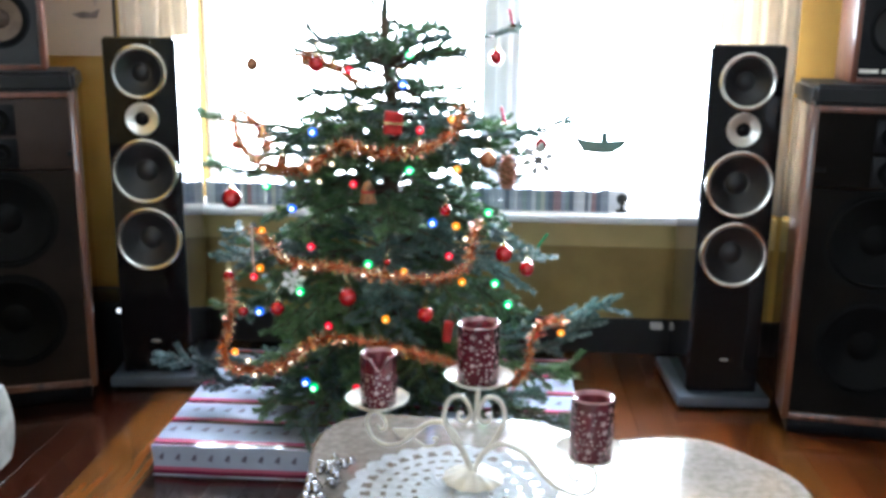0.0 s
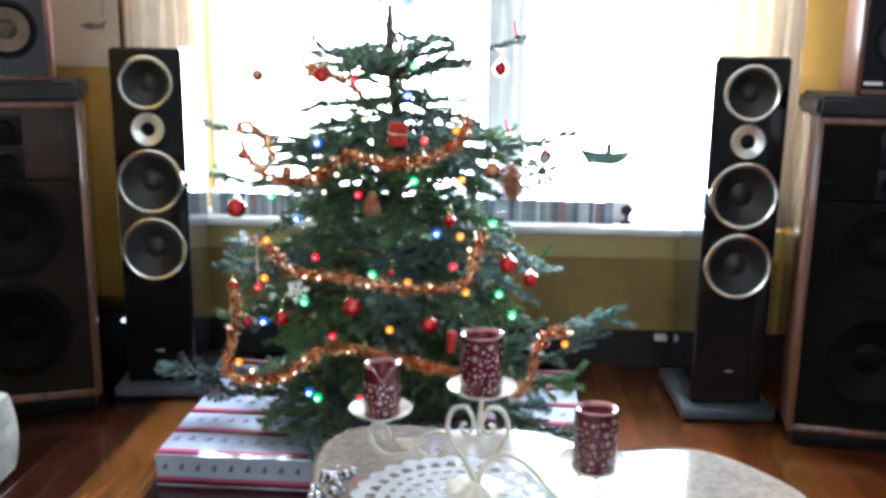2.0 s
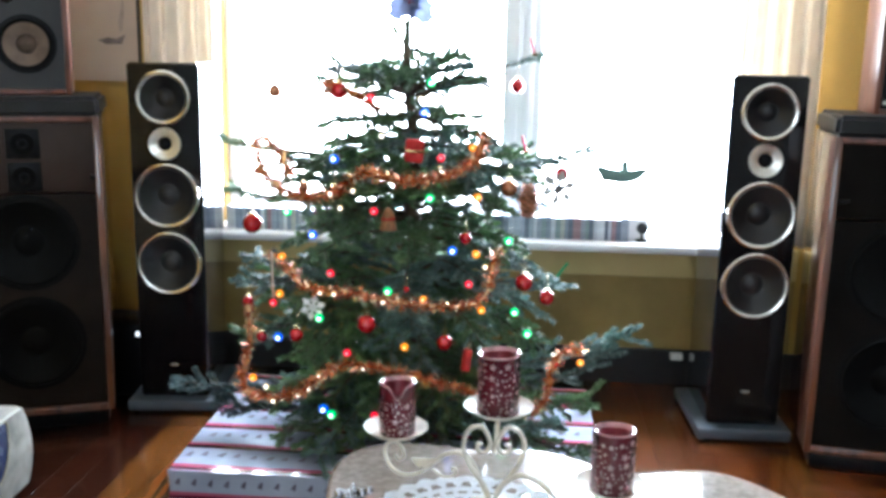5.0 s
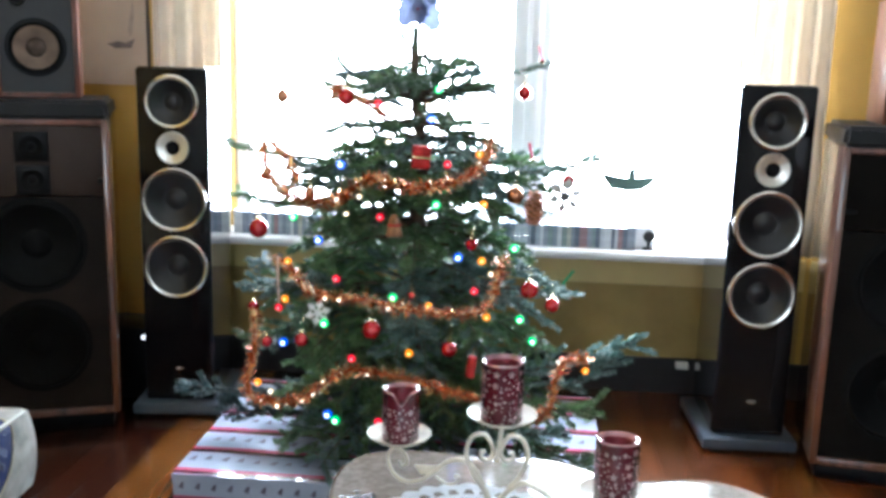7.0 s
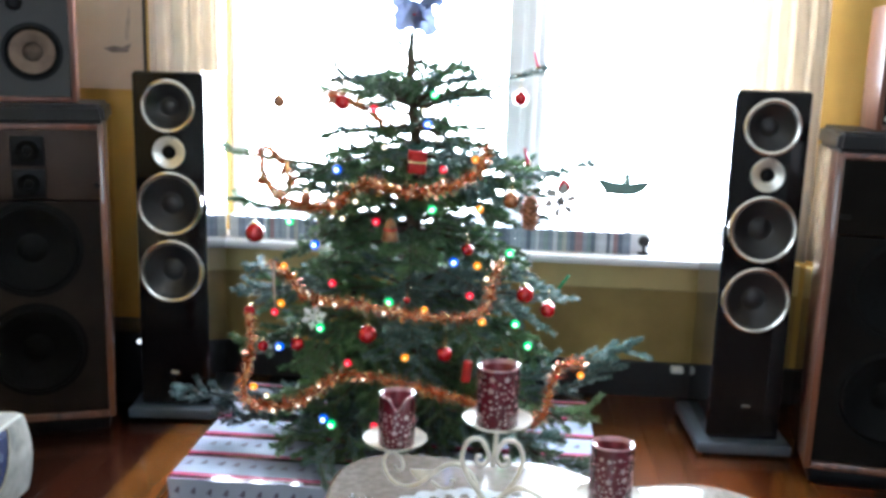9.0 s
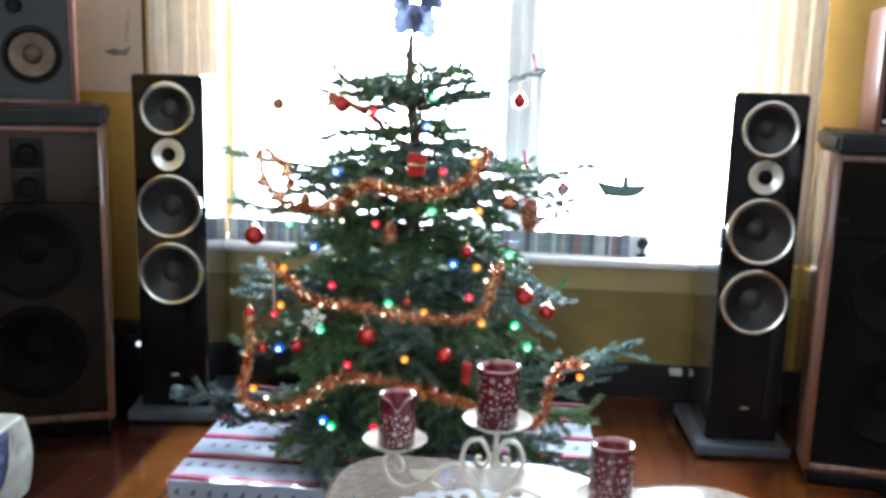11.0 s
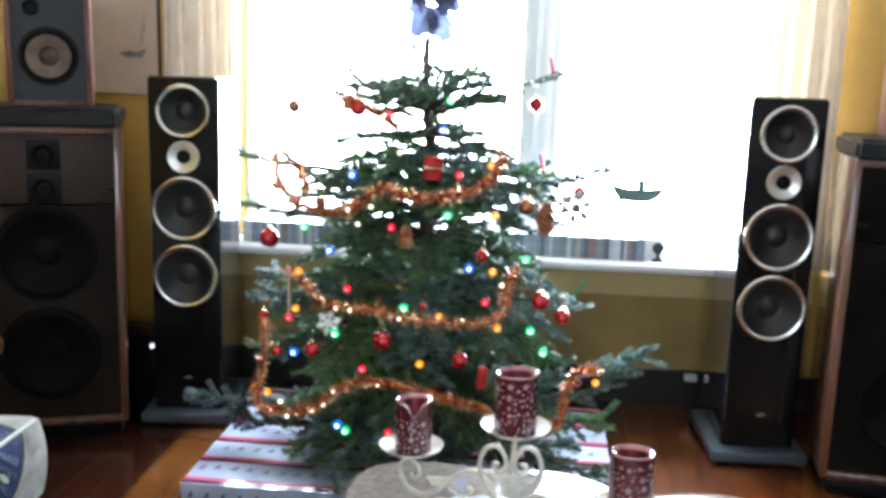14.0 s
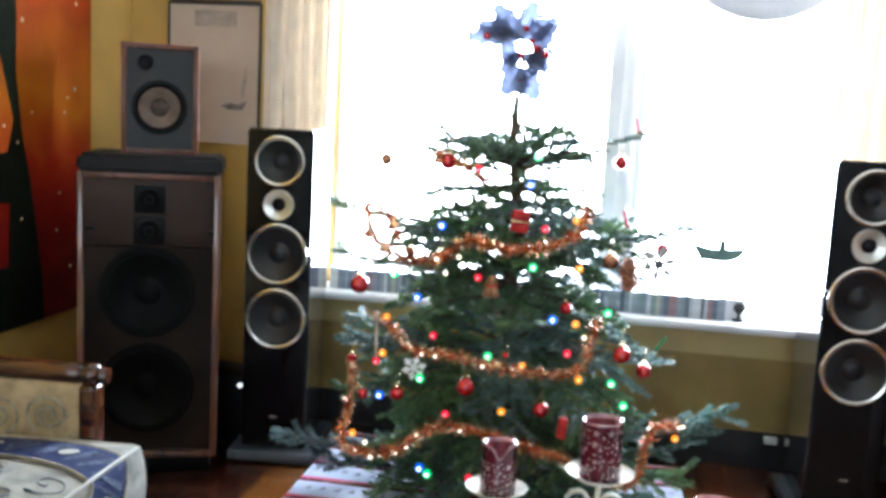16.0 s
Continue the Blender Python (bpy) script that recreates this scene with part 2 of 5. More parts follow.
vary_islands(M_TINSEL, [(0.62, 0.21, 0.09), (0.92, 0.60, 0.26), (0.45, 0.10, 0.05), (1.0, 0.85, 0.60), (0.68, 0.29, 0.15), (0.52, 0.15, 0.08)])


def painting_mat():
    m = mat("orange abstract canvas", (0.5, 0.1, 0.02), 0.7, bump=0.25, bump_scale=80, spec=0.12)
    n, l = m.node_tree.nodes, m.node_tree.links
    b = n["Principled BSDF"]
    tc = n.new("ShaderNodeTexCoord")
    sep = n.new("ShaderNodeSeparateXYZ")
    l.new(tc.outputs["Object"], sep.inputs[0])
    noi = n.new("ShaderNodeTexNoise")
    noi.inputs["Scale"].default_value = 4
    noi.inputs["Detail"].default_value = 6
    l.new(tc.outputs["Object"], noi.inputs["Vector"])
    add = n.new("ShaderNodeMath")
    add.operation = "MULTIPLY_ADD"
    l.new(noi.outputs["Fac"], add.inputs[0])
    add.inputs[1].default_value = 0.5
    l.new(sep.outputs["Z"], add.inputs[2])
    ramp = n.new("ShaderNodeValToRGB")
    e = ramp.color_ramp.elements
    e[0].position, e[0].color = 0.2, (0.15, 0.005, 0.004, 1)
    e[1].position, e[1].color = 1.0, (0.62, 0.11, 0.009, 1)
    for p, c in ((0.42, (0.36, 0.024, 0.006, 1)), (0.6, (0.52, 0.14, 0.009, 1)), (0.82, (0.34, 0.055, 0.008, 1)), (0.92, (0.58, 0.055, 0.006, 1))):
        k = e.new(p)
        k.color = c
    mr = n.new("ShaderNodeMapRange")
    mr.inputs["From Min"].default_value = 0.2
    mr.inputs["From Max"].default_value = 1.5
    l.new(add.outputs[0], mr.inputs["Value"])
    l.new(mr.outputs[0], ramp.inputs[0])
    l.new(ramp.outputs[0], b.inputs["Base Color"])
    return m


M_CANVAS = painting_mat()
M_CANVASDARK = mat("black green paint", (0.0065, 0.010, 0.005), 0.6, var=0.3, scale=6, bump=0.2, spec=0.12)
M_SPOT = mat("pale paint dabs", (0.7, 0.5, 0.3), 0.6)


# ---- mesh helpers ----
def link_mesh(name, me, mats, parent=None, label="", smooth=None):
    for m in mats if isinstance(mats, (list, tuple)) else [mats]:
        me.materials.append(m)
    ob = new(name, me)
    if parent is not None:
        ob.parent = parent
    if label:
        ob["label"] = label
    return ob


def part(name, bm, material, parent=None, label="", smooth=True):
    me = bpy.data.meshes.new(name)
    bmesh.ops.recalc_face_normals(bm, faces=bm.faces)
    if smooth:
        for f in bm.faces:
            f.smooth = True
        for e in bm.edges:
            if len(e.link_faces) == 2 and e.calc_face_angle(0) > 0.6:
                e.smooth = False
    bm.to_mesh(me)
    bm.free()
    return link_mesh(name, me, material, parent, label)


def thing(name, m, label, category, group="", kind=""):
    ob = new(name)
    ob.matrix_basis = m
    ob.empty_display_size = 0.05
    return tagged(ob, label, category, group, kind)


def box_bm(x0, x1, y0, y1, z0, z1, bevel=0.0, seg=2):
    bm = bmesh.new()
    bmesh.ops.create_cube(bm, size=1, matrix=Matrix.Translation(((x0 + x1) / 2, (y0 + y1) / 2, (z0 + z1) / 2)) @ Matrix.Diagonal((x1 - x0, y1 - y0, z1 - z0, 1)))
    if bevel:
        bmesh.ops.bevel(bm, geom=list(bm.edges), offset=bevel, segments=seg, affect="EDGES", profile=0.5)
    return bm


def lathe_bm(profile, n=32, axis="z", turn=None):
    """Profile of (radius, height) turned round z, or round -y with axis 'y' (height grows towards -y)."""
    bm = bmesh.new()
    rings = []
    for r, h in profile:
        if r < 1e-5:
            rings.append([bm.verts.new((0, 0, h))])
        else:
            rings.append([bm.verts.new((r * math.cos(2 * math.pi * i / n), r * math.sin(2 * math.pi * i / n), h)) for i in range(n)])
    for a, b in zip(rings, rings[1:]):
        for i in range(n):
            j = (i + 1) % n
            if len(a) == 1 and len(b) == 1:
                continue
            if len(a) == 1:
                bm.faces.new((a[0], b[i], b[j]))
            elif len(b) == 1:
                bm.faces.new((a[i], a[j], b[0]))
            else:
                bm.faces.new((a[i], a[j], b[j], b[i]))
    if axis == "y":
        bmesh.ops.transform(bm, matrix=Matrix.Rotation(radians(90), 4, "X"), verts=bm.verts)
    if turn is not None:
        bmesh.ops.transform(bm, matrix=turn, verts=bm.verts)
    return bm


def tube_bm(points, radius, n=8, bm=None, closed=False):
    """A round tube along points; radius may be a number or a function of 0..1."""
    bm = bm or bmesh.new()
    pts = [Vector(p) for p in points]
    rings = []
    ref = Vector((0.13, 0.31, 0.94)).normalized()
    for i, p in enumerate(pts):
        d = (pts[min(i + 1, len(pts) - 1)] - pts[max(i - 1, 0)]).normalized()
        u = d.cross(ref)
        if u.length < 1e-3:
            u = d.cross(Vector((1, 0, 0)))
        u.normalize()
        v = d.cross(u)
        r = radius(i / max(1, len(pts) - 1)) if callable(radius) else radius
        rings.append([bm.verts.new(p + r * (math.cos(2 * math.pi * k / n) * u + math.sin(2 * math.pi * k / n) * v)) for k in range(n)])
    for a, b in zip(rings, rings[1:]):
        for k in range(n):
            bm.faces.new((a[k], a[(k + 1) % n], b[(k + 1) % n], b[k]))
    bm.faces.new(rings[0])
    bm.faces.new(rings[-1])
    return bm


def smooth_path(pts, per=8):
    """A Catmull-Rom line through pts."""
    pts = [Vector(p) for p in pts]
    out = []
    for i in range(len(pts) - 1):
        a, b, c, d = pts[max(i - 1, 0)], pts[i], pts[i + 1], pts[min(i + 2, len(pts) - 1)]
        for k in range(per):
            t = k / per
            out.append(0.5 * ((2 * b) + (c - a) * t + (2 * a - 5 * b + 4 * c - d) * t * t + (3 * b - a - 3 * c + d) * t ** 3))
    return out + [pts[-1]]


def join_bm(target, other):
    me = bpy.data.meshes.new("tmp")
    other.to_mesh(me)
    other.free()
    target.from_mesh(me)
    bpy.data.meshes.remove(me)


def poly_prism(pts, thick, m=None):
    """A flat outline (x, z) with thickness along y."""
    bm = bmesh.new()
    a = [bm.verts.new((x, -thick / 2, z)) for x, z in pts]
    b = [bm.verts.new((x, thick / 2, z)) for x, z in pts]
    bm.faces.new(a)
    bm.faces.new(b[::-1])
    for i in range(len(pts)):
        j = (i + 1) % len(pts)
        bm.faces.new((a[i], a[j], b[j], b[i]))
    if m is not None:
        bmesh.ops.transform(bm, matrix=m, verts=bm.verts)
    return bm


def holed_panel(x0, x1, z0, z1, yf, yb, holes, n=48):
    """An upright board facing -y with round holes (x, z, radius), one above the other."""
    bm = bmesh.new()
    holes = sorted(holes, key=lambda q: q[1])
    cuts = [z0] + [((a[1] + a[2]) + (b[1] - b[2])) / 2 for a, b in zip(holes, holes[1:])] + [z1]
    for (cx, cz, r), za, zb in zip(holes, cuts, cuts[1:]):
        ring, rim, back = [], [], []
        for i in range(n):
            a = 2 * math.pi * (i + 0.5) / n
            c, s_ = math.cos(a), math.sin(a)
            k = min((x1 - cx) / c if c > 1e-6 else (x0 - cx) / c if c < -1e-6 else 9, (zb - cz) / s_ if s_ > 1e-6 else (za - cz) / s_ if s_ < -1e-6 else 9)
            ring.append(bm.verts.new((cx + r * c, yf, cz + r * s_)))
            rim.append(bm.verts.new((cx + k * c, yf, cz + k * s_)))
            back.append(bm.verts.new((cx + r * c, yb, cz + r * s_)))
        corners = [bm.verts.new((x, yf, z)) for x, z in ((x1, zb), (x0, zb), (x0, za), (x1, za))]
        for i in range(n):
            j = (i + 1) % n
            bm.faces.new((ring[i], ring[j], rim[j], rim[i]))
            bm.faces.new((ring[j], ring[i], back[i], back[j]))
            p, q = rim[i].co, rim[j].co
            if abs(p.x - q.x) > 1e-5 and abs(p.z - q.z) > 1e-5:
                near = min(corners, key=lambda v: (v.co - (p + q) / 2).length)
                bm.faces.new((rim[i], rim[j], near))
    bmesh.ops.remove_doubles(bm, verts=bm.verts, dist=1e-5)
    for q in ((x0, x1, z0, z0), (x0, x1, z1, z1), (x0, x0, z0, z1), (x1, x1, z0, z1)):
        v = [bm.verts.new(p) for p in ((q[0], yf, q[2]), (q[1], yf, q[3]), (q[1], yb, q[3]), (q[0], yb, q[2]))]
        bm.faces.new(v)
    bmesh.ops.remove_doubles(bm, verts=bm.verts, dist=1e-5)
    return bm


def structure(name, bm, material, label="", smooth=False):
    ob = part(name, bm, material, None, "", smooth)
    return tagged(ob, label, "", "", "structure")


# ---- the room ----
XL, XR, YB, W, ZC = -1.88, 1.85, -2.6, 3.33, 2.62
OX0, OX1, OZ0, OZ1 = -1.17, 0.92, 0.515, 2.08   # window opening
TH = 0.20
sub = structure("floor", box_bm(XL - 0.2, XR + 0.2, YB - 0.2, W + 0.2, -0.2, -0.012), M_SUB, "orange brown varnished plank floor")
structure("ceiling", box_bm(XL - 0.2, XR + 0.2, YB - 0.2, W + 0.2, ZC, ZC + 0.15), M_CEIL, "plain off-white ceiling")
structure("wall_west", box_bm(XL - 0.2, XL, YB, W, -0.012, ZC), M_WALL, "ochre yellow painted side wall")
structure("wall_east", box_bm(XR, XR + 0.2, YB, W, -0.012, ZC), M_PALE, "pale grey painted side wall")


def wall_with_opening(y0, y1, x0, x1, ox0, ox1, oz0, oz1):
    bm = bmesh.new()
    for a in ((x0, ox0, -0.012, ZC), (ox1, x1, -0.012, ZC), (ox0, ox1, -0.012, oz0), (ox0, ox1, oz1, ZC)):
        join_bm(bm, box_bm(a[0], a[1], y0, y1, a[2], a[3]))
    return bm


structure("wall_north", wall_with_opening(W, W + TH, XL - 0.2, XR + 0.2, OX0, OX1, OZ0, OZ1), M_WALL, "ochre yellow wall with a wide window")
# the opening in the rear wall is added, for fill light
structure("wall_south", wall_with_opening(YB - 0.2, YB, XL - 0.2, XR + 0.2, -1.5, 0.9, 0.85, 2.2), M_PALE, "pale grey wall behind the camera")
structure("trim_apron", box_bm(OX0 - 0.02, OX1 + 0.1, W - 0.02, W, 0.40, 0.515, 0.003), M_TRIM, "pale yellow board under the window sill")
structure("panel_under_window", box_bm(OX0 - 0.02, OX1 + 0.1, W - 0.008, W, 0.13, 0.40), M_PANEL, "tan painted panel under the window")
structure("baseboard", box_bm(XL, XR, W - 0.03, W - 0.0085, -0.012, 0.13, 0.004), M_SKIRT, "dark painted skirting board")
structure("baseboard_west", box_bm(XL, XL + 0.02, YB, W - 0.03, -0.012, 0.13, 0.004), M_SKIRT, "dark painted skirting board")
structure("window_sill", box_bm(OX0 - 0.05, OX1 - 0.02, 3.160, 3.42, 0.513, 0.545, 0.013, 4), M_WHITE, "white painted window sill", True)

# window with two casements
win = thing("window_1", pose(0, 3.42, 0), "white framed double window, bright overcast rear fill daylight", "", "", "structure")
ZF = 0.545
part("window_frame", box_bm(OX0, OX1, 0.0, 0.06, ZF, ZF + 0.05, 0.004), M_WHITE, win)
part("window_frame", box_bm(OX0, OX1, 0.0, 0.06, OZ1 - 0.05, OZ1, 0.004), M_WHITE, win)
for a, b in ((OX0, OX0 + 0.05), (OX1 - 0.05, OX1)):
    part("window_frame", box_bm(a, b, 0.0, 0.06, ZF + 0.05, OZ1 - 0.05, 0.004), M_WHITE, win)
part("mullion", box_bm(0.006, 0.064, -0.004, 0.06, ZF + 0.05, OZ1 - 0.05, 0.006), M_WHITE, win)
part("mullion_bead", box_bm(0.018, 0.052, -0.016, -0.0045, ZF + 0.05, OZ1 - 0.05, 0.004), M_WHITE, win)
for a, b, s in ((OX0 + 0.05, 0.006, 0.052), (0.064, OX1 - 0.05, 0.03)):
    bm = bmesh.new()
    for q in ((a, b, ZF + 0.05, ZF + 0.08), (a, b, OZ1 - 0.09, OZ1 - 0.05), (a, a + 0.03, ZF + 0.08, OZ1 - 0.09), (b - s, b, ZF + 0.08, OZ1 - 0.09)):
        join_bm(bm, box_bm(q[0], q[1], 0.01, 0.05, q[2], q[3], 0.003))
    sash = part("sash", bm, M_WHITE, win)
    pane = part("pane", box_bm(a + 0.03, b - s, 0.028, 0.032, ZF + 0.08, OZ1 - 0.09), M_GLASS, sash, "clear glass", False)
    pane.visible_shadow = False

part("side_post", box_bm(-1.084, -1.064, -0.06, -0.0005, ZF, OZ1, 0.003), M_WALL, win, "ochre painted post")
part("side_stile", box_bm(-1.0635, -1.012, -0.012, -0.0005, ZF, OZ1, 0.004), M_WHITE, win)

# daylight outside
bm = bmesh.new()
bmesh.ops.create_grid(bm, x_segments=1, y_segments=1, size=1, matrix=pose(0, 7.0, 2.2, 90) @ Matrix.Diagonal((9, 5, 1, 1)))
structure("backdrop", bm, M_SKYGLOW, "white overcast sky outside the window")
# Rear window and its glow are unseen, added to fill the room with light.
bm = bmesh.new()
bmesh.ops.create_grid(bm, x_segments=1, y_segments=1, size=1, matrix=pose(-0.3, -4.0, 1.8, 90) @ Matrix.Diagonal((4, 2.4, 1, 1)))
structure("backdrop_fill", bm, M_BACKFILL, "pale fill glow behind the added rear window")
fill_win = thing("fill_window", pose(0, -2.72, 0), "white framed rear window, added out of view for fill light", "", "", "structure")
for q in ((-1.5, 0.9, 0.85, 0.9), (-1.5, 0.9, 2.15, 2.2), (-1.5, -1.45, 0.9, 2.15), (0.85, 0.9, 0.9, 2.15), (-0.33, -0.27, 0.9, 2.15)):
    part("window_frame", box_bm(q[0], q[1], 0.0, 0.05, q[2], q[3], 0.004), M_WHITE, fill_win)


# ---- curtains ----
def cloth(name, rows, thick, material):
    """A sheet of cloth from rows of points, with a front and a back 'thick' apart."""
    nz, nx = len(rows), len(rows[0])
    V = [tuple(p) for r in rows for p in r] + [(p[0], p[1] + thick, p[2]) for r in rows for p in r]
    F, o = [], nz * nx
    for k in range(nz - 1):
        for i in range(nx - 1):
            a, b, c, d = k * nx + i, k * nx + i + 1, (k + 1) * nx + i + 1, (k + 1) * nx + i
            F += [(a, b, c, d), (o + d, o + c, o + b, o + a)]
    edge = [i for i in range(nx)] + [k * nx + nx - 1 for k in range(1, nz)] + [(nz - 1) * nx + i for i in range(nx - 2, -1, -1)] + [k * nx for k in range(nz - 2, 0, -1)]
    for a, b in zip(edge, edge[1:] + edge[:1]):
        F.append((b, a, o + a, o + b))
    me = bpy.data.meshes.new(name)
    me.from_pydata(V, [], F)
    for p in me.polygons:
        p.use_smooth = len(p.vertices) == 4 and p.index < 2 * (nz - 1) * (nx - 1)
    me.update()
    return link_mesh(name, me, material)


def drape(name, x0, x1, y, z0, z1, folds, depth, material, label, category, lean=0.0):
    nx, nz = folds * 10, 14
    grid = []
    for k in range(nz + 1):
        row = []
        for i in range(nx + 1):
            u, v = i / nx, k / nz
            ph = 2 * math.pi * folds * (u + 0.015 * math.sin(7 * u + 3 * v))
            x = x0 + (x1 - x0) * u + lean * (1 - v) * (u - 0.5)
            row.append((x, y + depth * math.sin(ph) * (0.75 + 0.25 * math.sin(5 * u + 2)) + 0.01 * math.sin(11 * u + 4 * v), z0 + (z1 - z0) * v))
        grid.append(row)
    ob = cloth(name, grid, 0.004, material)
    return tagged(ob, label, category, "curtains at the window")


rod = part("curtain_rod", tube_bm([(-1.5, 3.22, 2.30), (1.2, 3.22, 2.30)], 0.013, 12), M_WALNUT)
tagged(rod, "dark wooden curtain rod above the window", "curtain rod")
for x in (-1.42, 1.12):
    part("bracket", box_bm(x - 0.01, x + 0.01, 3.22, W, 2.285, 2.315, 0.003), M_WALNUT, rod)
drape("curtain", -1.305, -1.030, 3.22, 0.549, 2.298, 5, 0.028, M_CURTAIN, "cream sill-length curtain in soft folds beside the window", "curtain")
drape("curtain", 0.700, 1.008, 3.22, 0.549, 2.298, 5, 0.028, M_CURTAIN, "cream sill-length curtain in soft folds beside the window", "curtain")


def swag(xa, xb, ztop, drop):
    nx, nz = 40, 12
    rows = []
    for k in range(nz, -1, -1):
        v = k / nz
        rows.append([(xa + (xb - xa) * i / nx, 3.30 + 0.012 * math.sin(v * 22 + 2 * i / nx), ztop - v * (0.12 + drop * math.sin(math.pi * i / nx) ** 0.30)) for i in range(nx + 1)])
    ob = cloth("valance", rows, 0.003, M_SHEER)
    return tagged(ob, "white voile swag draped across the window top", "valance", "swags at the window")


swag(0.1, 0.8, 2.2, 0.505)
swag(-0.98, -0.06, 2.2, 0.40)
rail = part("valance_rail", tube_bm([(OX0, 3.30, 2.2), (OX1, 3.30, 2.2)], 0.007, 8), M_WHITE)
tagged(rail, "thin white rail that carries the window swags", "rail")


# ---- speakers ----
def driver(thing_ob, x, y, z, r, ring, cone, name="woofer", ring_w=0.16, cap=0.34, dust=None, parent_label=""):
    """A round driver set in a front that faces -y at y."""
    at = Matrix.Translation((x, y, z))
    base = part(name, lathe_bm([(r * 1.0, 0.0006), (r * (1 - ring_w) + 0.002, 0.001), (r * (1 - ring_w), 0.004), (r * (1 - ring_w) * 0.94, 0.006), (r * (1 - ring_w) * 0.86, 0.002),
                                (r * (1 - ring_w) * 0.80, -0.002), (r * 0.40, -0.022), (r * cap, -0.024), (0, -0.024)], 40, "y", at), cone, thing_ob, parent_label)
    if ring is not None:
        part("trim_ring", lathe_bm([(r, 0.0), (r, 0.006), (r * 0.985, 0.010), (r * (1 - ring_w * 0.5), 0.0125), (r * (1 - ring_w), 0.010), (r * (1 - ring_w) - 0.003, 0.003)], 48, "y", at), ring, base, "bright chrome ring")
    part("dust_cap", lathe_bm([(r * cap, -0.0235), (r * cap * 0.8, -0.017), (r * cap * 0.45, -0.012), (0, -0.010)], 24, "y", at), dust or cone, base)
    return base


def tower(name, m, label):
    t = thing(name, m, label, "loudspeaker", "pair of black tower loudspeakers")
    w, d = 0.112, 0.33
    bm = box_bm(-w, w, 0.0, d, 0.045, 1.13)
    # sides draw in towards the back
    for v in bm.verts:
        if v.co.y > 0.2:
            v.co.x *= 0.93
    bmesh.ops.bevel(bm, geom=list(bm.edges), offset=0.007, segments=3, affect="EDGES")
    bm.normal_update()
    big = max(bm.faces, key=lambda f: -f.normal.y * f.calc_area())
    bmesh.ops.delete(bm, geom=[big], context="FACES_ONLY")
    part("cabinet", bm, M_BLACK, t)
    part("front_panel", holed_panel(-w + 0.006, w - 0.006, 0.051, 1.124, -0.006, 0.012, [(0, 1.0235, 0.073), (0, 0.881, 0.0185), (0, 0.717, 0.092), (0, 0.4985, 0.092)]), M_GLOSS, t)
    part("plinth", box_bm(-0.145, 0.145, -0.045, 0.33, 0.008, 0.044, 0.006), M_PLINTH, t, "blue-grey base plate")
    for x in (-0.125, 0.125):
        for y in (-0.025, 0.31):
            part("spike", lathe_bm([(0.004, 0), (0.012, 0.010), (0, 0.010)], 10, turn=Matrix.Translation((x, y, 0))), M_CHROME, t)
    driver(t, 0, -0.006, 1.0235, 0.086, M_CHROME, M_CONE, "midrange_driver", 0.17)
    driver(t, 0, -0.006, 0.717, 0.104, M_CHROME, M_CONE, "woofer", 0.13)
    driver(t, 0, -0.006, 0.4985, 0.104, M_CHROME, M_CONE, "woofer", 0.13)
    at = Matrix.Translation((0, -0.006, 0.881))
    tw = part("tweeter", lathe_bm([(0.051, 0.0), (0.051, 0.004), (0.048, 0.0065), (0.030, 0.003), (0.019, -0.001), (0.0185, -0.004)], 40, "y", at), M_ALU, t, "pale metal tweeter plate")
    part("dome", lathe_bm([(0.0185, -0.004), (0.015, 0.002), (0.009, 0.005), (0, 0.006)], 24, "y", at), M_SATIN, tw)
    badge = bmesh.new()
    for k, a in enumerate((-0.011, -0.002, 0.007)):
        join_bm(badge, box_bm(a, a + 0.007, -0.0085, -0.006, 0.150, 0.160, 0.001))
    part("badge", badge, M_CHROME, t, "small silver badge")
    return t


tower("tower_speaker", pose(-1.089, 2.842, 0, 0, 0, 6), "tall glossy black tower loudspeaker with chrome ringed drivers")
tower("tower_speaker", pose(0.748, 2.829, 0, 0, 0, 1.5), "tall glossy black tower loudspeaker with chrome ringed drivers")


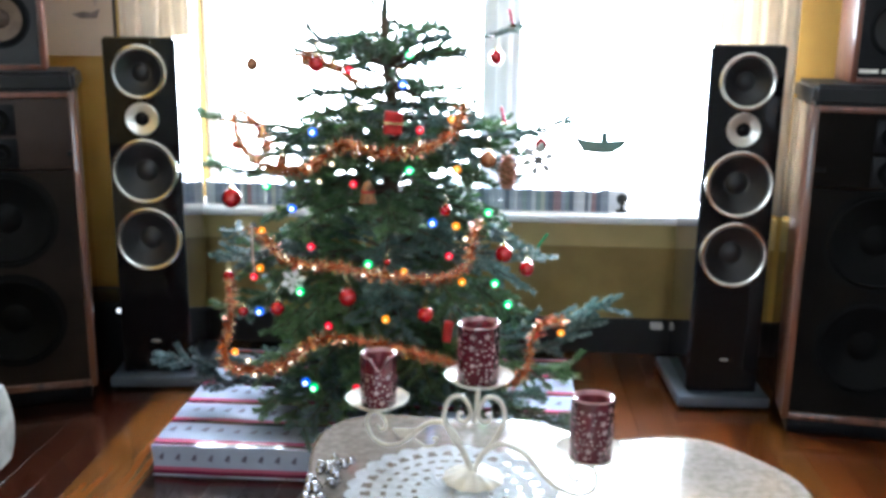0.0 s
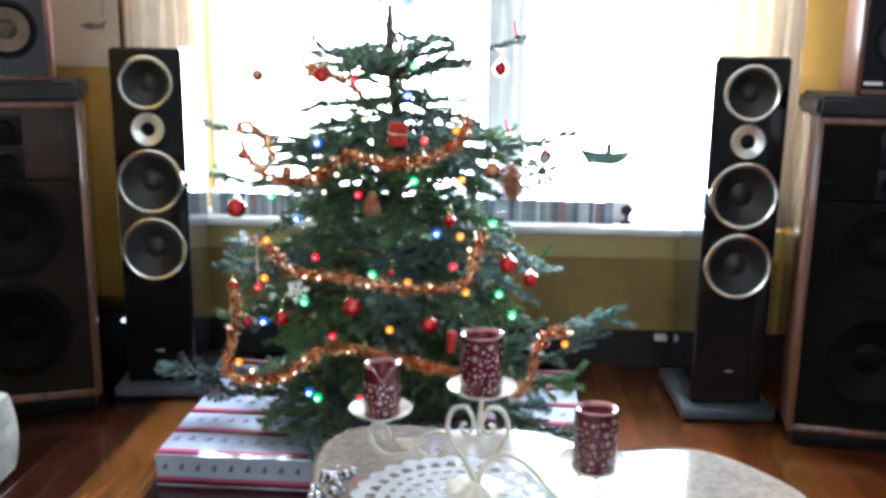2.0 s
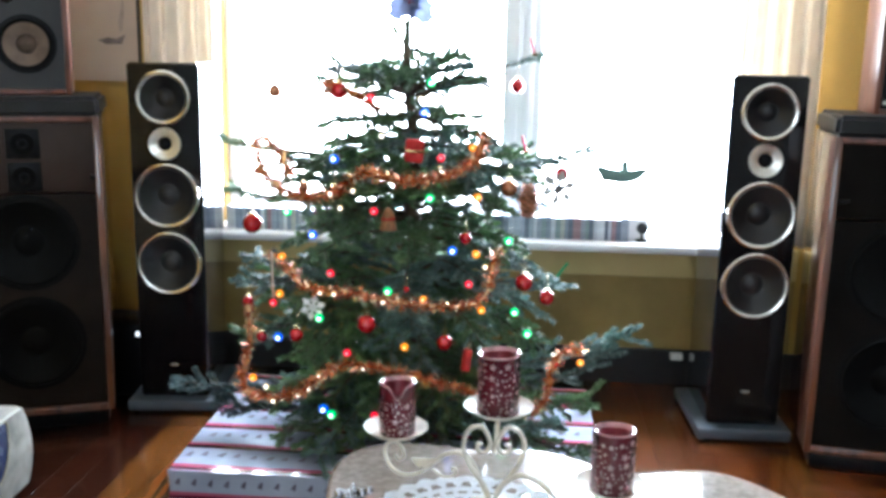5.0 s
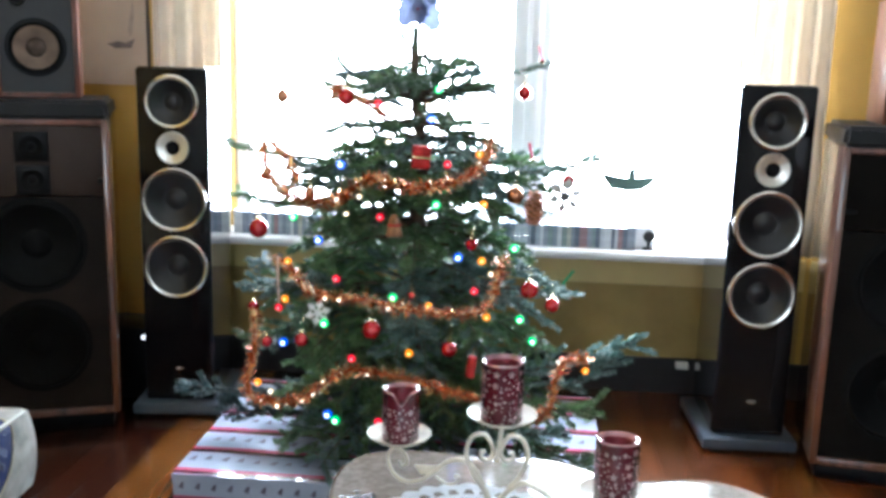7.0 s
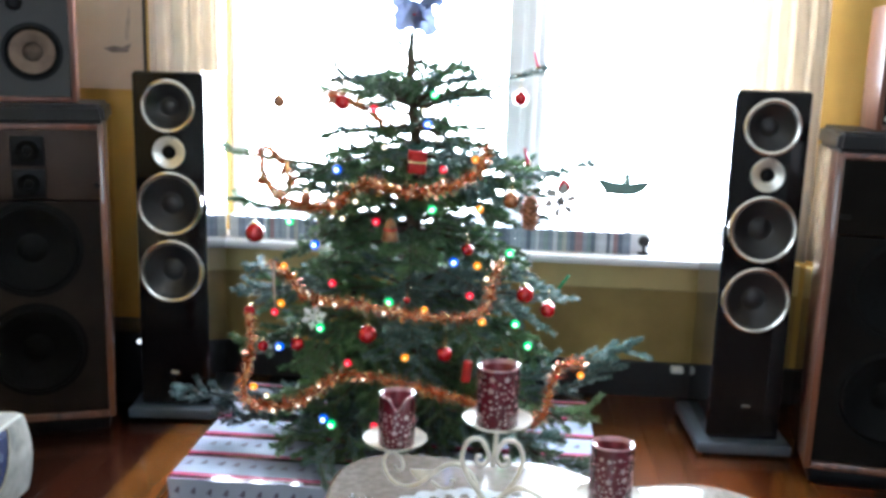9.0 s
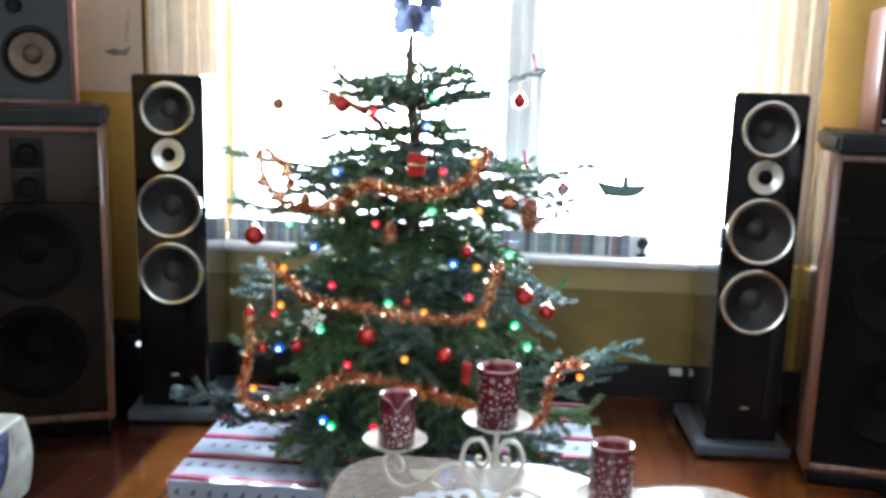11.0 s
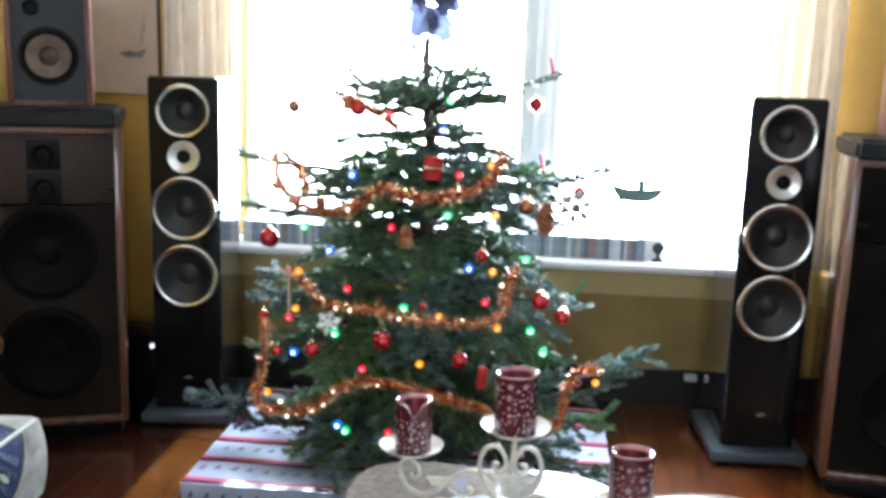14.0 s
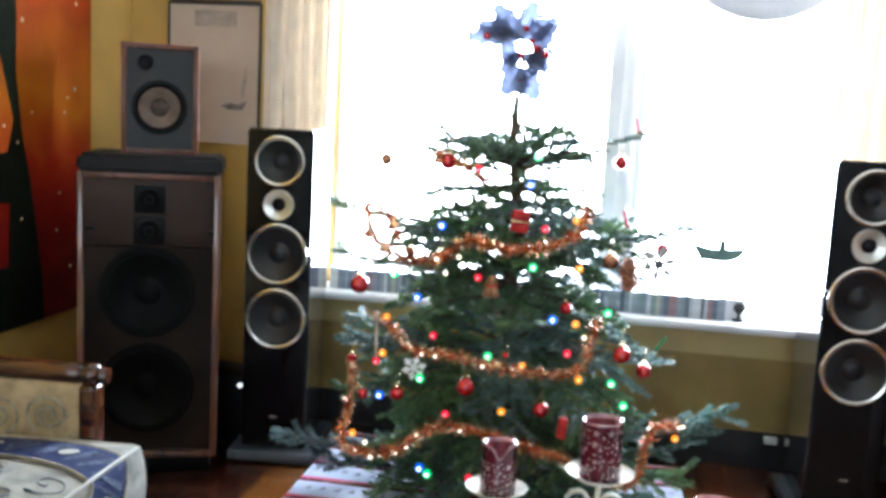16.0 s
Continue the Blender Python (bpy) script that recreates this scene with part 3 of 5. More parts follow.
def monitor(name, m, label, upper, lower):
    t = thing(name, m, label, "loudspeaker", "pair of large wooden loudspeakers")
    w, d = 0.216, 0.35
    part("plinth", box_bm(-w + 0.02, w - 0.02, 0.02, d - 0.02, 0.0, 0.05, 0.004), M_SATIN, t)
    for a, b in ((-w, -w + 0.02), (w - 0.02, w)):
        part("side_panel", box_bm(a, b, 0, d, 0.05, 0.972, 0.004), M_WALNUT, t, "reddish walnut side")
    part("bottom_panel", box_bm(-w + 0.02, w - 0.02, 0.001, d, 0.05, 0.072, 0.003), M_WALNUT, t)
    part("back_panel", box_bm(-w + 0.02, w - 0.02, d - 0.02, d - 0.002, 0.072, 0.972), M_WALNUT, t)
    part("top_rail", box_bm(-w + 0.02, w - 0.02, 0.002, 0.03, 0.955, 0.972, 0.002), M_MAHOG, t)
    # separate boards; the lower one's darker tone stands for weaker light
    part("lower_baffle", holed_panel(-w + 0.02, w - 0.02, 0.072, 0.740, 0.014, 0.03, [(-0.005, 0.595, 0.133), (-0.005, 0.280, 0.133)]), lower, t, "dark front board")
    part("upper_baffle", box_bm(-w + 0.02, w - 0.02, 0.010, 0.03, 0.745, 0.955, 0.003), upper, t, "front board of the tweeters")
    bm = box_bm(-w - 0.006, w + 0.006, -0.008, d + 0.004, 0.972, 1.03)
    for v in bm.verts:
        if v.co.z > 1.0:
            v.co.x *= 0.965
            v.co.y = 0.008 if v.co.y < 0.1 else v.co.y
    bmesh.ops.bevel(bm, geom=list(bm.edges), offset=0.012, segments=3, affect="EDGES")
    part("top_cap", bm, M_CAP, t, "charcoal padded top")
    for z in (0.892, 0.793):
        f = part("tweeter", box_bm(-0.047, 0.047, 0.004, 0.010, z - 0.045, z + 0.045, 0.003), M_SATIN, t)
        part("horn", lathe_bm([(0.032, 0.007), (0.026, 0.002), (0.013, -0.001), (0.012, 0.002), (0, 0.005)], 28, "y", Matrix.Translation((0, 0.0035, z))), M_RUBBER, f)
    part("port", box_bm(-0.205, -0.165, 0.006, 0.0105, 0.79, 0.80, 0.002), M_SATIN, t)
    part("knob", lathe_bm([(0.008, 0), (0.008, 0.012), (0, 0.013)], 16, "y", Matrix.Translation((0.19, 0.010, 0.79))), M_SATIN, t)
    for z in (0.595, 0.280):
        driver(t, -0.005, 0.014, z, 0.148, None, M_RUBBER, "woofer", 0.10, 0.3)
    return t


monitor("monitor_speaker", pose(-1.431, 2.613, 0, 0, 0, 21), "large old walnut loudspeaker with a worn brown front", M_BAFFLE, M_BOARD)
# the right front has its shade in the colour, unlike its brown twin
monitor("monitor_speaker", pose(0.880, 2.62, 0, 0, 0, -8.6) @ pose(0.214, 0, 0), "large old walnut loudspeaker, its front darkened for shade", M_SHADEFRONT, M_SHADEFRONT)


def bookshelf(name, m, label, baffle, cone, dust):
    t = thing(name, m, label, "loudspeaker", "small loudspeakers on the large ones")
    w, h, d = 0.118, 0.347, 0.22
    for n, q in (("side_panel", (-w, -w + 0.016, 0, h)), ("side_panel", (w - 0.016, w, 0, h)), ("top_panel", (-w + 0.016, w - 0.016, h - 0.016, h)), ("bottom_panel", (-w + 0.016, w - 0.016, 0, 0.016))):
        part(n, box_bm(q[0], q[1], 0, d, q[2], q[3], 0.003), M_MAHOG, t)
    part("back_panel", box_bm(-w + 0.016, w - 0.016, d - 0.015, d - 0.003, 0.016, h - 0.016), M_MAHOG, t)
    part("baffle", holed_panel(-w + 0.016, w - 0.016, 0.016, h - 0.016, 0.012, 0.03, [(-0.002, 0.148, 0.075), (-0.045, 0.288, 0.010)]), baffle, t)
    base = driver(t, -0.002, 0.012, 0.148, 0.086, None, M_SATIN, "woofer", 0.12, 0.3, dust)
    part("paper_cone", lathe_bm([(0.068, 0.003), (0.060, -0.001), (0.030, -0.014), (0.028, -0.016)], 40, "y", Matrix.Translation((-0.002, 0.012, 0.148))), cone, base, "tan paper cone")
    part("tweeter", lathe_bm([(0.024, 0), (0.024, 0.004), (0.02, 0.005), (0.012, 0.001), (0, 0.003)], 28, "y", Matrix.Translation((-0.045, 0.012, 0.288))), M_SATIN, t)
    return t


bookshelf("bookshelf_speaker", pose(-1.443, 2.70, 1.0302, 0, 0, 24), "small loudspeaker with blue-grey front and mahogany case", M_BLUEGREY, M_PAPERCONE, M_PAPERDUST)
bk = bookshelf("bookshelf_speaker", pose(0.998, 2.70, 1.0302, 0, 0, -8) @ pose(0.118, 0, 0), "small loudspeaker with black front and mahogany case", M_SATIN, M_CONE, M_CONE)
bm = bmesh.new()
for a, b in ((-0.095, -0.045), (-0.035, 0.0), (0.02, 0.05)):
    join_bm(bm, box_bm(a, b, 0.009, 0.012, 0.028, 0.038))
part("lettering", bm, M_ALU, bk, "worn pale lettering", False)

# small black box with a white light behind the left tower, and its cable
sw = thing("power_box", pose(-1.30, 3.02, 0), "small black power box with a white light on the floor", "power box")
part("case", box_bm(-0.10, 0.06, -0.08, 0.10, 0, 0.255, 0.006), M_SATIN, sw)
part("indicator", lathe_bm([(0.009, 0), (0.008, 0.004), (0, 0.006)], 12, "y", Matrix.Translation((0.050, -0.08, 0.222))), glow("white indicator", (0.9, 0.95, 1), 1.2), sw, "white light")
c = part("speaker_cable", tube_bm(smooth_path([(-1.30, 3.30, 0.22), (-1.24, 3.31, 0.34), (-1.20, 3.31, 0.55), (-1.13, 3.29, 0.60)]), 0.003, 6), M_RUBBER)
tagged(c, "thin black cable along the wall behind the speaker", "cable")
pl = thing("wall_socket", pose(0.615, W - 0.034, 0.113), "white plug adapter by the skirting board", "socket")
part("body", box_bm(-0.022, 0.022, -0.025, 0.0035, -0.012, 0.012, 0.004), M_PLUG, pl)


# ---- wall pictures ----
pic = thing("framed_drawing", pose(-1.536, W - 0.001, 1.054), "pale pencil drawing of a boat in a thin dark frame", "picture")
part("sheet", box_bm(-0.18, 0.18, -0.012, -0.004, 0.004, 0.52), M_PAPER, pic, "", False)
for n, q in (("frame_side", (-0.187, -0.18, 0, 0.53)), ("frame_side", (0.18, 0.187, 0, 0.53)), ("frame_top", (-0.18, 0.18, 0.52, 0.54))):
    part(n, box_bm(q[0], q[1], -0.02, 0, q[2], q[3], 0.002), M_FRAME, pic)
part("frame_bottom", box_bm(-0.18, 0.18, -0.016, 0, 0, 0.004, 0.001), M_PAPER, pic)
part("drawn_hull", poly_prism([(0.03, 0.145), (0.06, 0.130), (0.12, 0.132), (0.135, 0.165), (0.10, 0.150), (0.07, 0.155)], 0.001, Matrix.Translation((0, -0.0135, 0))), M_INK, pic, "", False)
part("drawn_sail", poly_prism([(0.115, 0.17), (0.125, 0.18), (0.135, 0.26), (0.13, 0.30), (0.12, 0.25), (0.11, 0.20)], 0.001, Matrix.Translation((0, -0.0135, 0))), M_INKPALE, pic, "", False)
part("drawn_caption", box_bm(-0.08, 0.09, -0.014, -0.013, 0.44, 0.50), M_INKPALE, pic, "", False)

art = thing("abstract_canvas", pose(XL + 0.001, 2.44, 0.46, 0, 0, 0), "large orange, red and black abstract canvas on the side wall", "painting")
cv = box_bm(0.004, 0.034, -0.60, 0.54, 0, 1.35, 0.004)
part("canvas", cv, M_CANVAS, art)
bm = poly_prism([(-0.60, 0.0), (0.25, 0.0), (0.235, 0.16), (0.21, 0.30), (0.175, 0.48), (0.135, 0.62), (0.11, 0.80), (0.115, 0.98), (0.09, 1.35), (-0.60, 1.35)], 0.002, pose(0.0355, 0, 0, 0, 0, 90))
part("dark_figure", bm, M_CANVASDARK, art, "black painted shape", False)
bm = poly_prism([(-0.20, 0.22), (0.06, 0.20), (0.07, 0.40), (-0.20, 0.42)], 0.002, pose(0.0375, 0, 0, 0, 0, 90))
part("painted_patch", bm, M_CANVAS, art, "orange patch", False)
bm = bmesh.new()
join_bm(bm, poly_prism([(-0.10, 0.54), (0.06, 0.56), (0.09, 0.66), (0.03, 0.85), (-0.02, 0.64)], 0.002, pose(0.0375, 0, 0, 0, 0, 90)))
part("painted_patch", bm, M_CANVAS, art, "orange patch", False)
bm = bmesh.new()
rnd = random.Random(4)
for k in range(34):
    y, z = rnd.uniform(-0.5, 0.52), rnd.uniform(0.05, 1.3)
    s = rnd.uniform(0.004, 0.009)
    join_bm(bm, lathe_bm([(s, 0), (s * 0.7, 0.002), (0, 0.003)], 7, "z", pose(0.0385, y, z, 0, 90, 0)))
part("paint_dabs", bm, M_SPOT, art, "pale dabs", False)["kind"] = "stuff"


# ---- things on the sill ----
rnd = random.Random(11)
# spine colours are muted to grey blue for the haze before the window
case_cols_hazed = [(0.36, 0.41, 0.50), (0.26, 0.31, 0.40), (0.58, 0.61, 0.68), (0.17, 0.20, 0.26), (0.36, 0.24, 0.26), (0.46, 0.47, 0.46), (0.26, 0.34, 0.36), (0.70, 0.73, 0.78), (0.32, 0.36, 0.45), (0.22, 0.26, 0.34)]
case_mats = [mat("case spine", c, 0.25, var=0.1, scale=40, bump=0.0) for c in case_cols_hazed]
case_label = mat("case label", (0.6, 0.6, 0.62), 0.5, var=0.1)
case_meshes = []
for cm in case_mats:
    for wd in (0.0155, 0.0105):
        b = box_bm(-wd / 2, wd / 2, 0, 0.10, 0, 0.078, 0.0008, 1)
        me = bpy.data.meshes.new("media_case")
        b.to_mesh(me)
        b.free()
        me.materials.append(cm)
        case_meshes.append((me, wd))
x = -1.02
while x < 0.405:
    me, wd = rnd.choice(case_meshes)
    if -0.06 < x < -0.035:
        me, wd = case_meshes[6]
    ob = new("media_case", me)
    ob.matrix_basis = pose(x + wd / 2, 3.215 + rnd.uniform(0, 0.006), 0.5452, 0, rnd.uniform(-0.5, 0.5), 0)
    ob.scale = (1, 1, rnd.choice((1, 1, 1, 1.04, 0.97)))
    tagged(ob, "slim plastic media case standing in a row on the sill", "media case", "media cases on the sill")
    x += wd + 0.0008
hold = thing("sill_gauge", pose(0.458, 3.25, 0.5452), "small round black gauge on a white stand", "gauge")
part("stand", box_bm(-0.045, 0.02, -0.004, 0.03, 0, 0.075, 0.003), M_WHITE, hold)
part("foot", box_bm(-0.02, 0.02, -0.03, 0.02, 0, 0.006, 0.002), M_SATIN, hold)
part("dial", lathe_bm([(0.0195, 0), (0.0195, 0.010), (0.017, 0.013), (0.013, 0.010), (0, 0.010)], 28, "y", Matrix.Translation((0, -0.006, 0.045))), M_CONE, hold)
part("dial_neck", box_bm(-0.004, 0.004, -0.012, 0.0, 0.004, 0.03), M_SATIN, hold)

boat = thing("hanging_boat", pose(0.386, 3.36, 0.765), "small dark green wooden boat hanging in the window", "ornament")
part("hull", poly_prism([(-0.098, 0.030), (-0.083, 0.002), (-0.066, -0.020), (-0.064, -0.042), (-0.050, -0.028), (0.0, -0.034), (0.045, -0.030), (0.074, -0.013), (0.090, 0.006), (0.098, 0.022), (0.03, 0.014), (-0.03, 0.015)], 0.012), M_BOAT, boat)
part("cabin", box_bm(0.000, 0.026, -0.005, 0.005, 0.012, 0.048, 0.003), M_BOAT, boat)
part("thread", tube_bm([(0.016, 0, 0.045), (0.016, -0.002, OZ1 - 0.765 - 0.05)], 0.0003, 5), M_SNOW, boat)
drop = thing("glass_drop", pose(0.70, 3.36, 0.81), "small pale green glass drop hanging in the window", "ornament")
part("drop", lathe_bm([(0, -0.016), (0.006, -0.013), (0.009, -0.006), (0.007, 0.004), (0.003, 0.013), (0, 0.016)], 16), M_DROP, drop)
part("thread", tube_bm([(0, 0, 0.015), (0, -0.002, OZ1 - 0.81 - 0.05)], 0.0003, 5), M_SNOW, drop)


# ---- the gift box under the tree ----
gift = thing("wrapped_box", pose(-0.305, 2.215, 0), "wide low box wrapped in striped Christmas paper under the tree", "gift box")


def paper_wave(p):
    return noise.noise(p * 6.0) * 0.006 + noise.noise(p * 17.0) * 0.0025


bm = box_bm(-0.575, 0.575, 0.0, 0.76, 0.0, 0.085)
bmesh.ops.subdivide_edges(bm, edges=list(bm.edges), cuts=36, use_grid_fill=True)
for v in bm.verts:
    k = paper_wave(v.co)
    if v.co.z > 0.001:
        v.co += Vector((k * (abs(v.co.x) > 0.57), k * (v.co.y < 0.01), k * (v.co.z > 0.08)))
part("wrapping", bm, M_PAPERBOX, gift)
bm = bmesh.new()
M_MOTIF = mat("dark printed motif", (0.10, 0.09, 0.13), 0.5)


def sprig(bm, m):
    for z0, wd in ((0.0, 0.015), (0.011, 0.012), (0.020, 0.009)):
        a = []
        for p in ((-wd, z0, 0), (wd, z0, 0), (wd * 0.3, z0 + 0.013, 0), (-wd * 0.3, z0 + 0.013, 0)):
            q = m @ Vector(p)
            if q.y > 0.0:
                q.z = 0.0868 + paper_wave(Vector((q.x, q.y, 0.085)))
            else:
                q.y = -0.0018 + paper_wave(Vector((q.x, 0.0, q.z)))
            a.append(bm.verts.new(q))
        bm.faces.new(a)


for row in range(5):
    yy = 0.086 + 0.142 * row
    for k in range(25):
        sprig(bm, pose(-0.55 + 0.0445 * k + 0.02 * (row % 2), yy, 0.0905, 0, 0, -14 + 10 * math.sin(k * 2.3)) @ Matrix.Scale(0.85, 4))
for k in range(25):
    sprig(bm, pose(-0.55 + 0.0445 * k, -0.006, 0.046, 90, 0, 0) @ pose(0, 0, 0, 0, 0, -22) @ Matrix.Scale(0.6, 4))
part("sprig_print", bm, M_MOTIF, gift, "dark printed sprigs", False)["kind"] = "stuff"


# ---- the tree ----
TX, TY = -0.29, 2.62
tree = thing("christmas_tree", pose(TX, TY, 0.086), "bushy green spruce Christmas tree with sparse upper branches", "tree")
part("trunk", tube_bm([(0, 0, 0.0), (0.004, 0, 0.2), (-0.002, 0.004, 0.45), (0.006, 0, 0.7), (0.010, 0, 0.85), (-0.010, 0, 1.0), (-0.016, 0, 1.12), (-0.012, 0, 1.18)],
                      lambda t: 0.028 * (1 - t) ** 0.8 + 0.0045, 12), M_BARK, tree)
bm = lathe_bm([(0.10, 0.0), (0.10, 0.02), (0.05, 0.05), (0.045, 0.09), (0.034, 0.09), (0.034, 0.02)], 24)
part("stand", bm, M_WIRE, tree, "dark green tree stand")
rng = np.random.default_rng(5)


def needle_cloud(p0, p1, step, length, width, rng, spread=1.0):
    """Needles as thin leaves round a twig from p0 to p1: vertices and quads."""
    d = p1 - p0
    ln = np.linalg.norm(d)
    if ln < 1e-4:
        return np.zeros((0, 4, 3))
    d = d / ln
    n = max(4, int(ln / step))
    u = np.cross(d, [0.1, 0.2, 1.0])
    u /= np.linalg.norm(u)
    v = np.cross(d, u)
    s = (np.arange(n) + rng.random(n)) / n
    base = p0 + np.outer(s, p1 - p0)
    ang = rng.random(n) * 2 * np.pi
    side = np.outer(np.cos(ang), u) + np.outer(np.sin(ang) * 0.75, v)
    side[:, 2] += 0.12
    way = side * spread + d * (0.7 + 0.4 * rng.random(n))[:, None]
    way /= np.linalg.norm(way, axis=1)[:, None]
    L = length * (0.75 + 0.5 * rng.random(n)) * (1 - 0.35 * s)
    wv = np.cross(way, rng.normal(size=(n, 3)))
    wv /= np.linalg.norm(wv, axis=1)[:, None]
    wv *= width
    tip = base + way * L[:, None]
    mid = base + way * (L * 0.45)[:, None]
    return np.stack([base, mid + wv, tip, mid - wv], axis=1)


def branch(points, twig, dens, rng, material, wood_r, bare=0.12, label="", needle=0.0205, twigs=True, name="branch"):
    """A limb with side twigs: wood and needles in one mesh."""
    pts = [np.array(p) for p in smooth_path(points, 6)]
    total = sum(np.linalg.norm(b - a) for a, b in zip(pts, pts[1:]))
    quads, woods = [], []
    bm = tube_bm(pts, lambda t: wood_r * (1 - t) + 0.0012, 6)
    nseg = len(pts) - 1
    side = 1
    for i in range(nseg):
        t = i / nseg
        a, b = pts[i], pts[i + 1]
        if t >= bare:
            quads.append(needle_cloud(a, b, 0.0016 / dens, needle, 0.0019, rng))
    if twigs:
        nt = int(total / 0.028 * min(1.3, dens))
        for k in range(nt):
            t = bare + (1 - bare) * (k + rng.random()) / nt
            f = t * nseg
            i = min(int(f), nseg - 1)
            p = pts[i] + (pts[i + 1] - pts[i]) * (f - i)
            d = pts[i + 1] - pts[i]
            d = d / np.linalg.norm(d)
            s = np.cross(d, [0, 0, 1.0])
            s /= np.linalg.norm(s) + 1e-9
            side = -side
            ln = 1.12 * twig * (1.0 - 0.62 * t) * (0.6 + 0.6 * rng.random()) * min(1.0, 0.5 + 2.2 * t)
            way = d * (0.8 + 0.25 * rng.random()) + side * s * (0.65 + 0.3 * rng.random()) + np.array([0, 0, rng.normal() * 0.24 - 0.06])
            way /= np.linalg.norm(way)
            q1 = p + way * ln * 0.55
            q2 = p + way * ln + np.array([0, 0, 0.05 * ln + 0.05 * rng.normal() * ln])
            tube_bm([p, q1, q2], lambda z: 0.0018 * (1 - z) + 0.0006, 4, bm)
            quads.append(needle_cloud(p, q1, 0.00062 / dens, needle, 0.0018, rng))
            quads.append(needle_cloud(q1, q2, 0.00056 / dens, needle, 0.0018, rng))
    me0 = bpy.data.meshes.new("wood")
    bm.to_mesh(me0)
    bm.free()
    nv, npoly = len(me0.vertices), len(me0.polygons)
    wv = np.empty(nv * 3)
    me0.vertices.foreach_get("co", wv)
    wv = wv.reshape(-1, 3)
    faces = [tuple(p.vertices) for p in me0.polygons]
    bpy.data.meshes.remove(me0)
    Q = np.concatenate(quads) if quads else np.zeros((0, 4, 3))
    V = np.concatenate([wv, Q.reshape(-1, 3)])
    F = faces + (nv + np.arange(len(Q) * 4).reshape(-1, 4)).tolist()
    me = bpy.data.meshes.new(name)
    me.from_pydata(V.tolist(), [], F)
    idx = np.zeros(len(F), dtype=np.int32)
    idx[npoly:] = 1
    me.materials.append(M_BARK)
    me.materials.append(material)
    me.polygons.foreach_set("material_index", idx)
    me.update()
    ob = new(name, me)
    ob.parent = tree
    if label:
        ob["label"] = label
    return ob


def limb(z, az, reach, rise, droop, twig, dens, material=None, wood=0.006):
    a = radians(az)
    c, s = math.cos(a), math.sin(a)
    pts = []
    for k in range(5):
        t = k / 4
        r = 0.012 + reach * t
        pts.append((r * c, r * s, z + rise * math.sin(t * math.pi * 0.62) - droop * t * t))
    return branch(pts, twig, dens, rng, material or M_NEEDLE, wood)


# whorls: height over the box, number, reach, rise, droop, twig length, density
# front limbs reach further than those at the sides, towards the room
for z, n, reach, rise, droop, twig, dens, front in ((0.05, 11, 0.33, 0.04, 0.07, 0.15, 1.0, 0.15), (0.12, 11, 0.38, 0.05, 0.10, 0.16, 1.0, 0.2), (0.20, 10, 0.33, 0.05, 0.12, 0.16, 1.0, 0.3), (0.28, 9, 0.32, 0.05, 0.12, 0.15, 1.0, 0.4),
                                                    (0.37, 10, 0.37, 0.07, 0.10, 0.16, 1.0, 0.25), (0.44, 11, 0.41, 0.07, 0.07, 0.16, 1.0, 0.12), (0.50, 8, 0.32, 0.05, 0.05, 0.14, 1.0, 0.4), (0.57, 8, 0.27, 0.04, 0.05, 0.13, 1.0, 0.6),
                                                    (0.63, 9, 0.26, 0.03, 0.05, 0.13, 1.0, 0.5), (0.71, 11, 0.35, 0.06, 0.05, 0.15, 1.1, 0.15), (0.765, 11, 0.35, 0.05, 0.03, 0.14, 1.1, 0.1), (0.82, 8, 0.24, 0.02, 0.03, 0.10, 1.0, 0.2),
                                                    (0.87, 8, 0.23, 0.015, 0.03, 0.09, 1.0, 0.1), (0.925, 8, 0.22, 0.015, 0.02, 0.08, 1.0, 0.0), (0.975, 10, 0.235, 0.05, 0.0, 0.10, 1.2, 0.0), (1.01, 7, 0.17, 0.05, 0.0, 0.08, 1.2, 0.0)):
    off = rng.random() * 360
    for k in range(n):
        blue = rng.random() < 0.35
        az = off + 360 * k / n + rng.normal() * 6
        limb(z + rng.normal() * 0.012, az, reach * (0.8 + 0.3 * rng.random()) * (1 + front * max(0.0, -math.sin(radians(az)))), rise + rng.normal() * 0.018, droop, twig, dens, M_NEEDLEB if blue else M_NEEDLE)
# leader shoots
for az, ln in ((30, 0.06), (150, 0.07), (260, 0.05)):
    limb(1.09, az, ln, 0.05, -0.03, 0.03, 0.6, M_NEEDLE, 0.003)
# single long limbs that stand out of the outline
# the two low left limbs carry their shade in the needle colour
branch([(-0.02, -0.02, 0.10), (-0.28, -0.10, 0.13), (-0.50, -0.11, 0.125), (-0.67, -0.10, 0.135)], 0.12, 1.2, rng, M_NEEDLESHADE, 0.007)
branch([(-0.02, -0.02, 0.08), (-0.26, -0.14, 0.09), (-0.44, -0.16, 0.085), (-0.52, -0.14, 0.10)], 0.09, 1.1, rng, M_NEEDLESHADE, 0.006)
branch([(0.02, -0.02, 0.16), (0.25, -0.06, 0.20), (0.46, -0.09, 0.265), (0.63, -0.07, 0.325)], 0.17, 1.1, rng, M_NEEDLEB, 0.007)
branch([(0.02, -0.02, 0.12), (0.25, -0.10, 0.17), (0.45, -0.16, 0.22), (0.56, -0.14, 0.29)], 0.16, 1.1, rng, M_NEEDLEB, 0.007)
branch([(0.02, -0.04, 0.10), (0.25, -0.18, 0.09), (0.45, -0.28, 0.055), (0.58, -0.30, 0.05)], 0.15, 1.0, rng, M_NEEDLE, 0.006)
